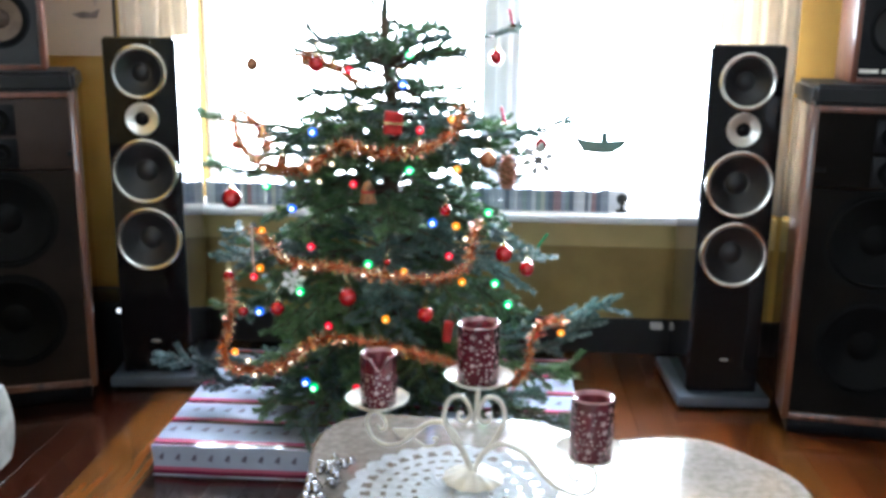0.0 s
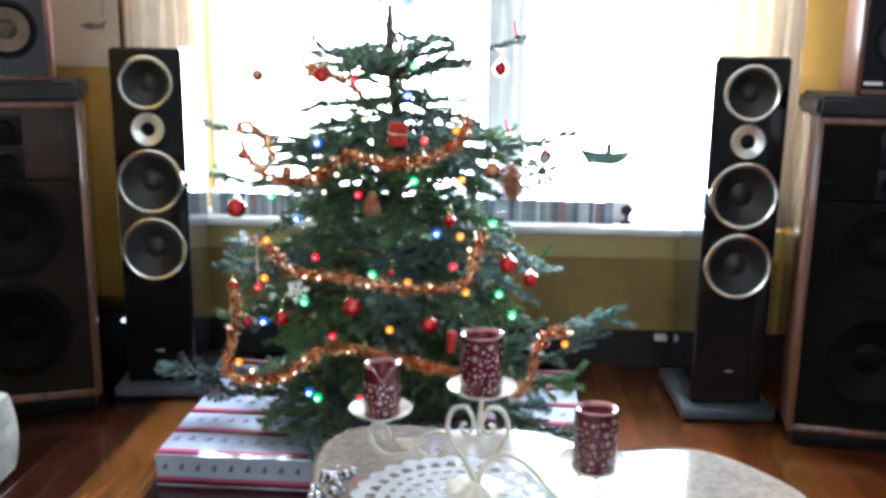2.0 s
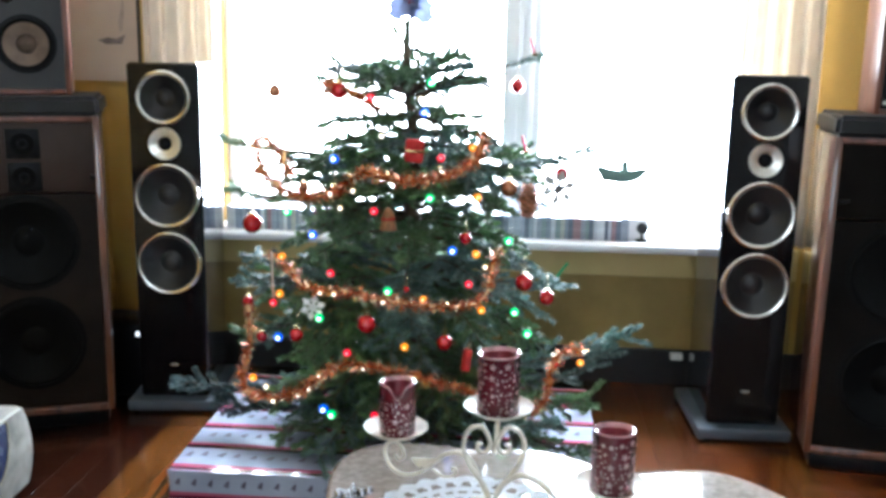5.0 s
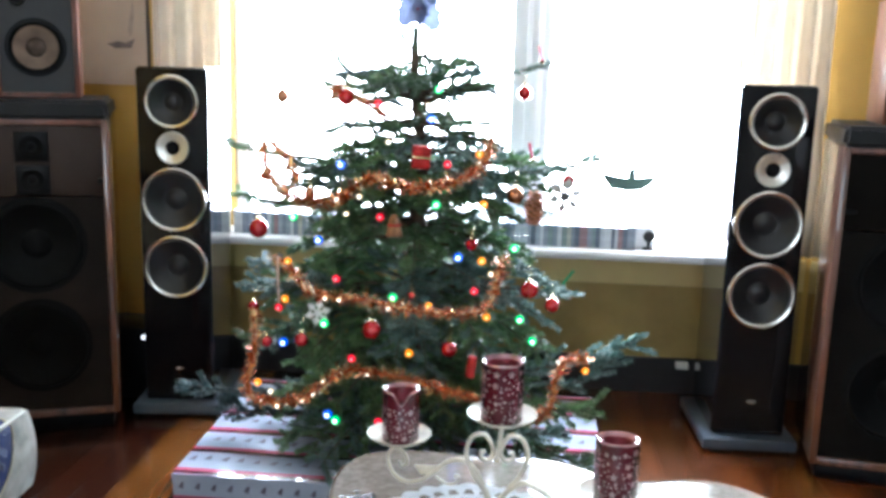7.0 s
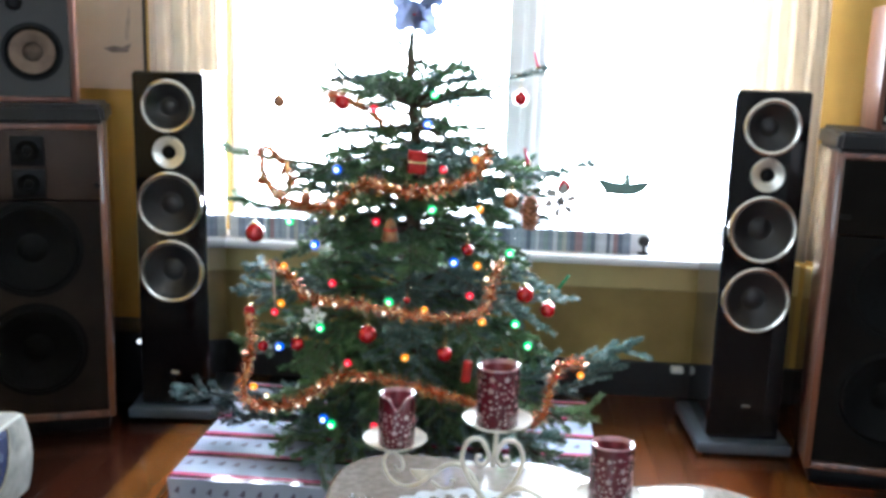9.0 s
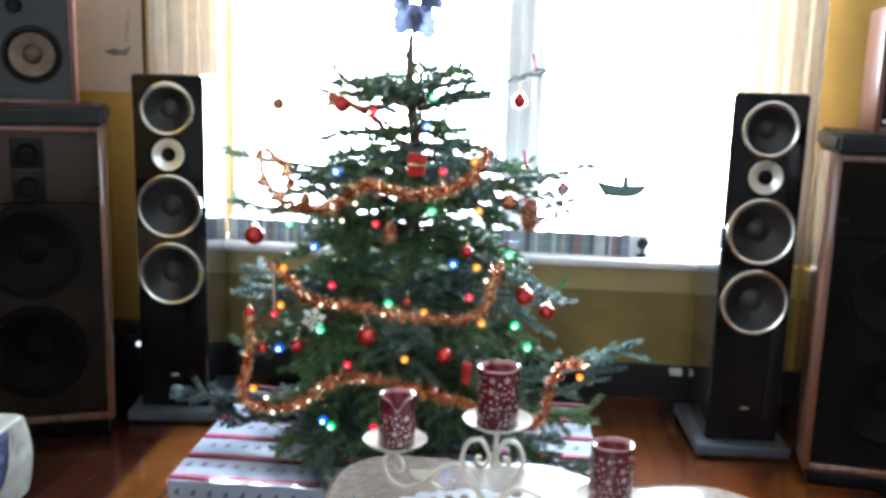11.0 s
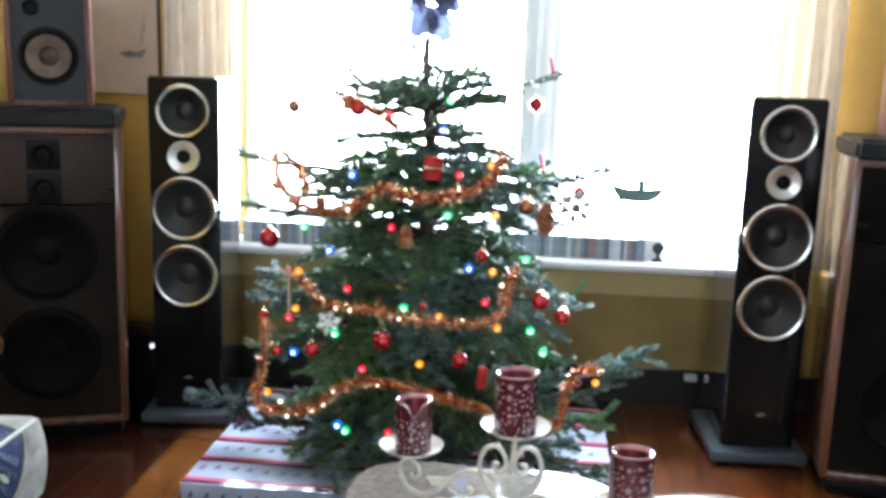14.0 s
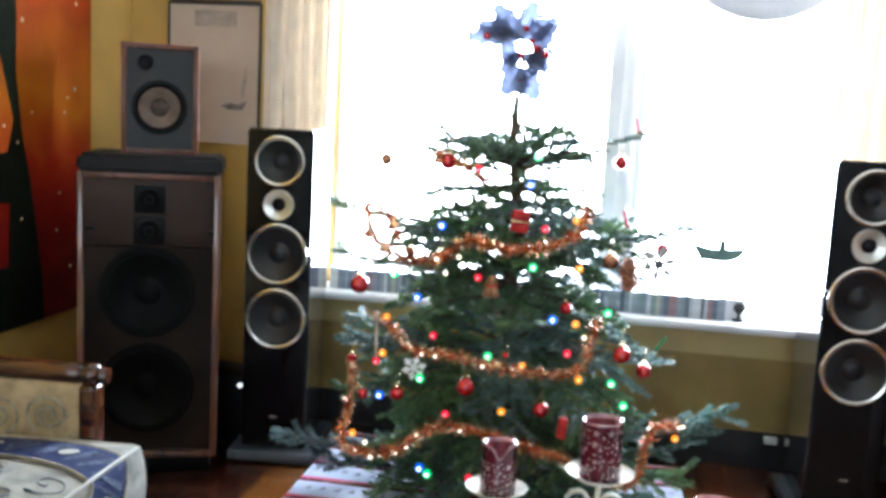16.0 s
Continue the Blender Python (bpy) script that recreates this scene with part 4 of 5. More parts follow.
branch([(0.02, -0.06, 0.14), (0.20, -0.20, 0.18), (0.38, -0.30, 0.20), (0.50, -0.32, 0.215)], 0.14, 1.1, rng, M_NEEDLE, 0.006)
branch([(0.02, -0.10, 0.12), (0.16, -0.28, 0.15), (0.30, -0.40, 0.17), (0.40, -0.44, 0.19)], 0.13, 1.1, rng, M_NEEDLEB, 0.006)
branch([(-0.02, 0, 0.74), (-0.25, -0.03, 0.80), (-0.43, -0.02, 0.815), (-0.55, 0.0, 0.845)], 0.06, 1.0, rng, M_NEEDLE, 0.010)
branch([(-0.02, 0, 0.62), (-0.25, -0.05, 0.67), (-0.42, -0.04, 0.68), (-0.52, 0.0, 0.70)], 0.07, 1.0, rng, M_NEEDLE, 0.010)
branch([(0.02, 0, 0.72), (0.22, -0.05, 0.78), (0.38, -0.03, 0.80), (0.50, -0.01, 0.835)], 0.09, 1.0, rng, M_NEEDLEB, 0.009)
branch([(0.0, 0, 1.0), (0.12, 0.0, 1.02), (0.25, 0.0, 1.055), (0.36, 0.0, 1.085)], 0.03, 1.0, rng, M_NEEDLEB, 0.005, bare=0.68)
branch([(-0.02, -0.02, 0.44), (-0.25, -0.10, 0.48), (-0.36, -0.10, 0.49), (-0.44, -0.05, 0.51)], 0.12, 1.0, rng, M_NEEDLEB, 0.005)
branch([(0.02, -0.02, 0.42), (0.25, -0.10, 0.47), (0.37, -0.10, 0.465), (0.43, -0.05, 0.455)], 0.13, 1.0, rng, M_NEEDLEB, 0.005)

for k in range(9):
    limb(0.675 + 0.012 * (k % 3), 40 * k + 12, 0.26, 0.04, 0.05, 0.14, 1.1)
# fuller limbs towards the room
for k, az in enumerate((212, 236, 258, 281, 304, 328)):
    limb(0.35 + 0.014 * (k % 2), az, 0.41, 0.08, 0.11, 0.16, 1.1, M_NEEDLEB if k % 3 == 0 else M_NEEDLE)
    limb(0.215 + 0.012 * (k % 2), az + 10, 0.42, 0.06, 0.11, 0.16, 1.1, M_NEEDLE)
branch([(-0.02, -0.04, 0.42), (-0.20, -0.15, 0.47), (-0.33, -0.20, 0.48), (-0.42, -0.22, 0.475)], 0.14, 1.1, rng, M_NEEDLEB, 0.006)
branch([(-0.02, -0.04, 0.34), (-0.20, -0.20, 0.38), (-0.31, -0.29, 0.37), (-0.39, -0.32, 0.355)], 0.14, 1.1, rng, M_NEEDLE, 0.006)
# the upswept limb that carries the star, and its opposite
branch([(-0.01, 0, 0.985), (-0.09, -0.03, 1.01), (-0.17, -0.06, 1.045), (-0.225, -0.08, 1.10)], 0.05, 1.1, rng, M_NEEDLE, 0.006)
branch([(0.01, 0, 0.99), (0.09, -0.03, 1.005), (0.17, -0.05, 1.015), (0.235, -0.06, 1.035)], 0.05, 1.1, rng, M_NEEDLE, 0.006)


# holly topper
def holly_leaf(L, wd):
    """A spiny leaf outline along z, gently folded along its midrib."""
    bm = bmesh.new()
    n = 16
    mid = [bm.verts.new((0, 0.004 * math.sin(math.pi * i / n), L * i / n)) for i in range(n + 1)]
    for sgn in (-1, 1):
        edge = []
        for i in range(n + 1):
            t = i / n
            w = wd * math.sin(math.pi * min(1, t * 1.02)) ** 0.7 * (1.0 + 0.45 * (1 if i % 4 == 2 else -0.35))
            edge.append(bm.verts.new((sgn * max(w, 0.0004), -0.010 * (w / wd), L * t + (0.006 if i % 4 == 2 else 0))))
        for i in range(n):
            bm.faces.new((mid[i], mid[i + 1], edge[i + 1], edge[i]) if sgn > 0 else (mid[i], edge[i], edge[i + 1], mid[i + 1]))
    bmesh.ops.solidify(bm, geom=list(bm.faces), thickness=0.0012)
    return bm


top = thing("tree_topper", pose(TX - 0.006, TY - 0.004, 1.262), "blue-green holly sprig with red berries as tree topper, glare in its colour", "tree topper")
part("stem", tube_bm([(0, 0.004, -0.08), (0, 0, 0.0), (0.004, 0, 0.12), (0.0, 0, 0.20)], 0.0035, 8), M_BARK, top)
for x0, z0, ry, L, wd in ((0.0, 0.085, 205, 0.10, 0.036), (0.0, 0.085, 150, 0.11, 0.038), (0.0, 0.085, 180, 0.08, 0.030), (0.03, 0.06, 20, 0.09, 0.030), (-0.02, 0.08, -20, 0.09, 0.030), (0.03, 0.13, 40, 0.10, 0.034), (0.004, 0.10, 70, 0.10, 0.026), (0.0, 0.16, -72, 0.15, 0.036), (0.0, 0.16, -40, 0.13, 0.034),
                          (0.0, 0.17, 15, 0.11, 0.034), (0.0, 0.16, 60, 0.12, 0.034), (0.0, 0.12, 118, 0.10, 0.026), (0.0, 0.12, 228, 0.08, 0.024), (-0.02, 0.175, -95, 0.15, 0.030)):
    b = holly_leaf(L, wd)
    bmesh.ops.transform(b, matrix=pose(x0, rnd.uniform(-0.02, 0.02), z0, rnd.uniform(-14, 14), ry, 0), verts=b.verts)
    part("leaf", b, M_HOLLY, top)
for x0, z0, r in ((0.0, 0.115, 0.010), (0.045, 0.135, 0.014), (0.07, 0.12, 0.012), (0.005, 0.045, 0.010), (0.012, 0.19, 0.010), (-0.10, 0.165, 0.012), (0.03, 0.155, 0.011)):
    part("berry", lathe_bm([(0, -r), (r * 0.7, -r * 0.7), (r, 0), (r * 0.7, r * 0.7), (0, r)], 14, "z", Matrix.Translation((x0, -0.022, z0))), M_RED, top, "red berry")


# ---- tree ornaments ----
def bauble(x, y, z, r, material=None, label="shiny red glass bauble hanging on the tree"):
    t = thing("bauble", pose(x, y, z), label, "bauble", "baubles on the tree")
    prof = [(r * math.sin(math.pi * i / 14), -r * math.cos(math.pi * i / 14)) for i in range(15)]
    prof[0], prof[-1] = (0, -r), (0, r)
    part("ball", lathe_bm(prof, 24), material or M_RED, t)
    part("cap", lathe_bm([(r * 0.32, r * 0.92), (r * 0.34, r * 1.14), (r * 0.2, r * 1.2), (0, r * 1.2)], 14), M_GOLD, t, "gold cap")
    ring = [(0.25 * r * math.cos(a), 0, r * 1.38 + 0.25 * r * math.sin(a)) for a in [k * math.pi / 6 for k in range(13)]]
    part("loop", tube_bm(ring + [(0, 0.004, r * 2.4), (0.003, 0.03, r * 2.6)], 0.0006, 5), M_GOLD, t)
    return t


for x, y, z, r in ((-0.339, 2.150, 0.528, 0.024), (-0.520, 2.180, 0.484, 0.018), (-0.149, 2.150, 0.489, 0.020), (0.039, 2.285, 0.613, 0.023), (0.099, 2.315, 0.568, 0.020),
                   (-0.680, 2.370, 0.725, 0.026), (-0.673, 2.290, 0.532, 0.016), (-0.456, 2.420, 1.072, 0.022), (0.132, 2.480, 0.867, 0.019), (-0.620, 2.225, 0.460, 0.014),
                   (-0.108, 2.235, 0.732, 0.015), (0.006, 2.600, 1.091, 0.020), (-0.674, 2.410, 0.861, 0.013), (-0.246, 2.175, 0.612, 0.009)):
    bauble(x, y, z, r)
for x, y, z, r in ((-0.434, 2.240, 0.833, 0.019), (-0.006, 2.310, 0.848, 0.021), (-0.673, 2.600, 1.062, 0.019), (-0.520, 2.275, 0.838, 0.015)):
    bauble(x, y, z, r, M_COPPERBALL, "copper coloured bauble hanging on the tree")


def flake(x, y, z, r, material, label, wide=0.0035):
    t = thing("snowflake_ornament", pose(x, y, z, 0, 12, 0), label, "ornament", "snowflakes on the tree")
    for k in range(6):
        bm = box_bm(-wide, wide, -0.0015, 0.0015, 0.0, r, 0.0008, 1)
        for zz, s in ((0.55, 0.34), (0.8, 0.26)):
            for sg in (-1, 1):
                b2 = box_bm(-wide * 0.57, wide * 0.57, -0.0012, 0.0012, 0, r * s)
                bmesh.ops.transform(b2, matrix=pose(0, 0, r * zz * 0.8, 0, 55 * sg, 0), verts=b2.verts)
                join_bm(bm, b2)
        bmesh.ops.transform(bm, matrix=pose(0, 0, 0, 0, 60 * k, 0), verts=bm.verts)
        part("arm", bm, material, t, "", False)
    part("thread", tube_bm([(0, 0, r * 0.9), (0, 0.02, r * 1.8)], 0.0005, 5), M_SNOW, t)


flake(-0.479, 2.185, 0.554, 0.032, M_SNOW, "white glitter snowflake ornament on a spruce branch")
flake(0.122, 2.425, 0.834, 0.046, M_PORT, "grey openwork snowflake ornament against the window", 0.0058)

straw = thing("straw_ornament", pose(-0.295, 2.205, 0.780), "brown straw bell ornament hanging on the tree", "ornament")
part("bell", lathe_bm([(0.007, -0.020), (0.022, -0.028), (0.019, -0.017), (0.016, 0.0), (0.013, 0.015), (0.007, 0.024), (0, 0.027)], 16), M_STRAW, straw)
part("band", lathe_bm([(0.0165, -0.003), (0.0182, 0.0), (0.0160, 0.003)], 14), M_REDFELT, straw)
cone2 = thing("pine_cone", pose(0.042, 2.338, 0.812), "copper brown pine cone hanging on the tree", "pine cone")
bm = bmesh.new()
for k in range(60):
    t = k / 60
    a = k * 2.4
    r = 0.026 * math.sin(math.pi * (0.12 + 0.83 * t))
    b2 = box_bm(-0.006, 0.006, 0, 0.012, -0.0015, 0.0015)
    bmesh.ops.transform(b2, matrix=pose(r * math.cos(a) * 0.6, r * math.sin(a) * 0.6, -0.042 + 0.084 * t, 25, 0, math.degrees(a) - 90), verts=b2.verts)
    join_bm(bm, b2)
part("scale_cover", bm, mat("copper cone scale", (0.40, 0.15, 0.08), 0.45, 0.2, var=0.2, scale=80), cone2, "", False)["kind"] = "stuff"
part("core", lathe_bm([(0, -0.04), (0.016, -0.02), (0.018, 0.01), (0.008, 0.04), (0, 0.045)], 12), M_STRAW, cone2)
star_pts = [((0.036 if k % 2 == 0 else 0.016) * math.sin(k * math.pi / 5), (0.036 if k % 2 == 0 else 0.016) * math.cos(k * math.pi / 5)) for k in range(10)]
st = thing("star_ornament", pose(-0.487, 2.456, 1.080, 0, 14, 0), "copper brown star ornament on the top branches", "ornament")
part("star", poly_prism(star_pts, 0.006), M_COPPERBALL, st)
part("loop", tube_bm([(0, 0, 0.034), (0.002, 0.02, 0.05)], 0.0008, 5), M_GOLD, st)
par = thing("parcel_ornament", pose(-0.240, 2.262, 0.940, 0, 4, 15), "small red felt parcel ornament on the tree", "ornament")
part("parcel", box_bm(-0.022, 0.022, -0.014, 0.014, -0.028, 0.028, 0.004), M_REDFELT, par)
part("ribbon", box_bm(-0.023, 0.023, -0.015, 0.015, -0.003, 0.003, 0.001), M_GOLD, par)
ck = thing("cracker_ornament", pose(-0.094, 2.150, 0.448, 0, 6, 0), "red cylinder ornament hanging on the tree", "ornament")
part("roll", lathe_bm([(0, -0.027), (0.011, -0.026), (0.012, -0.02), (0.012, 0.02), (0.011, 0.026), (0, 0.027)], 16), M_REDFELT, ck)
part("loop", tube_bm([(0, 0, 0.026), (0.002, 0.012, 0.045)], 0.0008, 5), M_GOLD, ck)
for x, y, z in ((0.049, 2.60, 1.178), (0.034, 2.50, 0.922)):
    cc = thing("clip_candle", pose(x, y, z, 0, -14, 0), "small pink clip-on candle on a spruce twig", "clip candle", "clip candles on the tree")
    part("stick", lathe_bm([(0.0045, 0), (0.0045, 0.04), (0.002, 0.044), (0, 0.046)], 10), mat("pink wax", (0.62, 0.05, 0.12), 0.4), cc)
    part("clip", lathe_bm([(0.0, -0.008), (0.007, -0.006), (0.011, 0.002), (0.009, 0.002), (0, 0.0)], 12), M_GOLD, cc)
ici = thing("icicle_ornament", pose(-0.60, 2.26, 0.60), "pale hanging icicle ornament on the tree", "ornament")
part("rod", tube_bm([(0, 0, 0.075), (0.001, 0, 0.0), (0.003, 0, -0.06)], lambda t: 0.004 - 0.002 * t, 8), M_PAPER, ici)
rbn = thing("green_ribbon", pose(0.125, 2.34, 0.62, 0, 35, 0), "small green ribbon tied to a branch tip", "ribbon")
part("tail", box_bm(-0.004, 0.004, -0.001, 0.001, 0, 0.045, 0.0008, 1), mat("green ribbon", (0.02, 0.30, 0.10), 0.5), rbn)


# ---- tinsel ----
def tinsel(points, label, seed, r=0.0165):
    g = np.random.default_rng(seed)
    pts = [np.array(p) for p in smooth_path(points, 10)]
    t = thing("tinsel_garland", pose(*pts[0]), label, "tinsel garland", "tinsel garlands on the tree")
    o = pts[0]
    V, F = [], []
    for a, b in zip(pts, pts[1:]):
        ln = np.linalg.norm(b - a)
        for k in range(max(2, int(ln * 3400))):
            p = a + (b - a) * g.random() - o
            w = g.normal(size=3)
            w /= np.linalg.norm(w)
            q = g.normal(size=3)
            q = np.cross(w, q)
            q /= np.linalg.norm(q)
            L = r * (0.5 + 0.6 * g.random())
            s = 0.0012
            kink = g.normal(size=3) * 0.006
            i = len(V)
            V += [p - q * s, p + q * s, p + w * L + q * s + kink, p + w * L - q * s + kink]
            F.append((i, i + 1, i + 2, i + 3))
    me = bpy.data.meshes.new("fringe")
    me.from_pydata([tuple(v) for v in V], [], F)
    link_mesh("fringe", me, M_TINSEL, t)["kind"] = "stuff"
    part("core", tube_bm([p - o for p in pts], 0.003, 5), M_TINSEL, t)


tinsel([(-0.666, 2.272, 0.531), (-0.649, 2.228, 0.462), (-0.667, 2.205, 0.340), (-0.594, 2.155, 0.327), (-0.514, 2.125, 0.351), (-0.448, 2.114, 0.395), (-0.399, 2.112, 0.432), (-0.343, 2.105, 0.437),
        (-0.246, 2.102, 0.425), (-0.164, 2.109, 0.404), (-0.069, 2.128, 0.369), (0.001, 2.150, 0.333), (0.071, 2.185, 0.309), (0.106, 2.219, 0.335), (0.117, 2.248, 0.400), (0.146, 2.288, 0.434), (0.201, 2.354, 0.420)],
       "copper tinsel garland looped round the lower branches", 1)
tinsel([(-0.609, 2.276, 0.668), (-0.536, 2.221, 0.632), (-0.505, 2.198, 0.603), (-0.440, 2.173, 0.598), (-0.367, 2.159, 0.601), (-0.297, 2.151, 0.590), (-0.200, 2.154, 0.579), (-0.106, 2.176, 0.575),
        (-0.055, 2.204, 0.595), (-0.042, 2.227, 0.654), (-0.026, 2.249, 0.708)], "copper tinsel garland hung across the middle branches", 2)
tinsel([(-0.675, 2.416, 0.913), (-0.651, 2.372, 0.874), (-0.593, 2.305, 0.833), (-0.499, 2.245, 0.823), (-0.430, 2.221, 0.837), (-0.366, 2.215, 0.889), (-0.268, 2.207, 0.873), (-0.173, 2.222, 0.881),
        (-0.094, 2.255, 0.918), (-0.072, 2.342, 0.977)], "copper tinsel garland hung across the upper branches", 3, 0.020)
tinsel([(-0.690, 2.41, 0.925), (-0.655, 2.40, 0.950), (-0.615, 2.38, 0.925), (-0.590, 2.36, 0.890), (-0.565, 2.33, 0.862)], "copper tinsel bunched on a long bare branch", 6, 0.020)
tinsel([(-0.50, 2.45, 1.09), (-0.45, 2.42, 1.085), (-0.38, 2.39, 1.05), (-0.33, 2.37, 1.03)], "short copper tinsel end on the top branches", 4, 0.018)

# ---- fairy lights ----
HUES = {"green": ((0.16, 0.95, 0.40), (0.0, 0.50, 0.12)), "blue": ((0.20, 0.50, 1.0), (0.0, 0.08, 0.60)), "red": ((1.0, 0.16, 0.18), (0.60, 0.0, 0.02)),
        "amber": ((1.0, 0.52, 0.08), (0.75, 0.22, 0.0)), "warm white": ((1.0, 0.86, 0.58), (0.65, 0.40, 0.12))}
lights = thing("fairy_lights", pose(TX, TY, 0.2), "string of coloured fairy lights wound round the tree", "fairy lights")
LIT = {
    "green": [(-0.196, 2.242, 0.830), (-0.563, 2.300, 0.776), (0.052, 2.260, 0.493), (-0.418, 2.127, 0.308), (-0.291, 2.191, 0.606), (-0.003, 2.295, 0.720), (-0.214, 2.426, 1.100), (0.018, 2.258, 0.548), (-0.460, 2.192, 0.532)],
    "blue": [(-0.488, 2.252, 0.728), (-0.138, 2.232, 0.704), (-0.569, 2.215, 0.471), (-0.436, 2.267, 0.916), (-0.439, 2.133, 0.319), (-0.224, 2.361, 1.028)],
    "red": [(-0.436, 2.217, 0.640), (-0.096, 2.229, 0.622), (-0.331, 2.230, 0.796), (-0.384, 2.153, 0.458), (0.124, 2.286, 0.406), (-0.311, 2.117, 0.314), (-0.364, 2.391, 1.061), (-0.173, 2.266, 0.926), (-0.591, 2.254, 0.549)],
    "amber": [(-0.244, 2.154, 0.479), (-0.063, 2.221, 0.560), (-0.204, 2.192, 0.589), (-0.098, 2.317, 0.948), (-0.082, 2.276, 0.830), (-0.081, 2.249, 0.694), (-0.574, 2.253, 0.573), (-0.573, 2.280, 0.664), (-0.639, 2.224, 0.358), (0.195, 2.358, 0.390)],
    "warm white": [(-0.460, 2.212, 0.594), (-0.423, 2.202, 0.594), (-0.300, 2.184, 0.583), (-0.452, 2.153, 0.399), (-0.476, 2.153, 0.366), (-0.505, 2.158, 0.347), (-0.619, 2.203, 0.323), (-0.595, 2.197, 0.350), (-0.573, 2.179, 0.320),
                   (-0.340, 2.141, 0.429), (-0.222, 2.140, 0.414), (-0.415, 2.244, 0.800), (-0.196, 2.337, 0.995), (-0.383, 2.243, 0.844), (-0.442, 2.256, 0.833), (-0.323, 2.304, 0.973), (-0.289, 2.359, 1.033), (-0.378, 2.374, 1.037), (-0.057, 2.253, 0.664), (-0.235, 2.388, 1.062)],
}
for hue, spots in LIT.items():
    inner, outer = HUES[hue]
    mi, mo = glow(hue + " lamp", tuple((0.88 * c + 0.12) if hue in ("amber", "red") else (0.6 * c + 0.4) for c in inner), {"red": 1.3, "amber": 1.7}.get(hue, 3.0)), mat(hue + " lens", outer, 0.25, bump=0.0, var=0.05, emit=outer, power=1.1)
    small = hue == "warm white"
    ro, ri = (0.0056, 0.0044) if small else (0.0115, 0.0056) if hue in ("green", "blue") else (0.0098, 0.0040)
    for x, y, z in spots:
        bm = lathe_bm([(0, -ro), (ro * 0.8, -ro * 0.6), (ro, 0), (ro * 0.8, ro * 0.6), (0, ro)], 14, "y", Matrix.Translation((x - TX, y - TY - (0.030 if small else 0.020), z - 0.2)))
        b = part("bulb", bm, mo, lights, hue + " bulb")
        bm = lathe_bm([(0, -ri), (ri * 0.8, -ri * 0.6), (ri, 0), (ri * 0.8, ri * 0.6), (0, ri)], 12, "y", Matrix.Translation((x - TX, y - TY - (0.030 if small else 0.020) - ro * 0.75, z - 0.2)))
        part("filament", bm, mi, b)
# the wire winds from lamp to lamp inside the branches
wire = []
for k in range(150):
    t = k / 149
    a = radians(200 + 1500 * t)
    r = 0.40 * (1 - t) + 0.05
    wire.append((r * math.cos(a), r * math.sin(a), 0.0 + 0.88 * t))
part("wire", tube_bm(wire, 0.0014, 5), M_WIRE, lights)


# ---- coffee table ----
HARM = (0.4354, -0.0405, 0.0348, -0.001, -0.0035, 0.0047, 0.0273, -0.0318, 0.0121, -0.009, -0.0144, -0.0058, 0.0023, -0.007, -0.0114, 0.0032, 0.0021, -0.0132, -0.0016, -0.0098, -0.0022)


def table_r(a):
    return HARM[0] + sum(HARM[2 * k - 1] * math.cos(k * a) + HARM[2 * k] * math.sin(k * a) for k in range(1, 11))


table = thing("coffee_table", pose(0.13, 1.27, 0), "low cream stone-topped coffee table with a scalloped edge", "table")
bm = bmesh.new()
N = 120
rings = []
for inset, z in ((0.030, 0.385), (0.006, 0.390), (0.0, 0.398), (0.0, 0.410), (0.004, 0.416), (0.012, 0.420), (0.020, 0.4185), (0.030, 0.418), (0.15, 0.418)):
    rings.append([bm.verts.new(((table_r(2 * math.pi * i / N) - inset) * math.cos(2 * math.pi * i / N), (table_r(2 * math.pi * i / N) - inset) * math.sin(2 * math.pi * i / N), z)) for i in range(N)])
for a, b in zip(rings, rings[1:]):
    for i in range(N):
        bm.faces.new((a[i], a[(i + 1) % N], b[(i + 1) % N], b[i]))
bm.faces.new(rings[0][::-1])
bm.faces.new(rings[-1])
part("tabletop", bm, M_TABLE, table)
part("pedestal", lathe_bm([(0.0, 0.03), (0.12, 0.03), (0.13, 0.06), (0.06, 0.10), (0.045, 0.18), (0.07, 0.26), (0.05, 0.33), (0.16, 0.384), (0, 0.384)], 28), M_CREAM, table)
for k in range(3):
    b = tube_bm(smooth_path([(0.06, 0, 0.09), (0.16, 0, 0.10), (0.24, 0, 0.03), (0.28, 0, 0.014)]), lambda t: 0.022 - 0.008 * t, 10)
    bmesh.ops.transform(b, matrix=pose(0, 0, 0, 0, 0, 30 + 120 * k), verts=b.verts)
    part("foot", b, M_CREAM, table)

# crocheted doily
doily = thing("doily", pose(-0.045, 1.40, 0.4186), "round white crocheted doily with a lacy openwork rim", "doily")
bands = [0.0085 * k for k in range(21)]


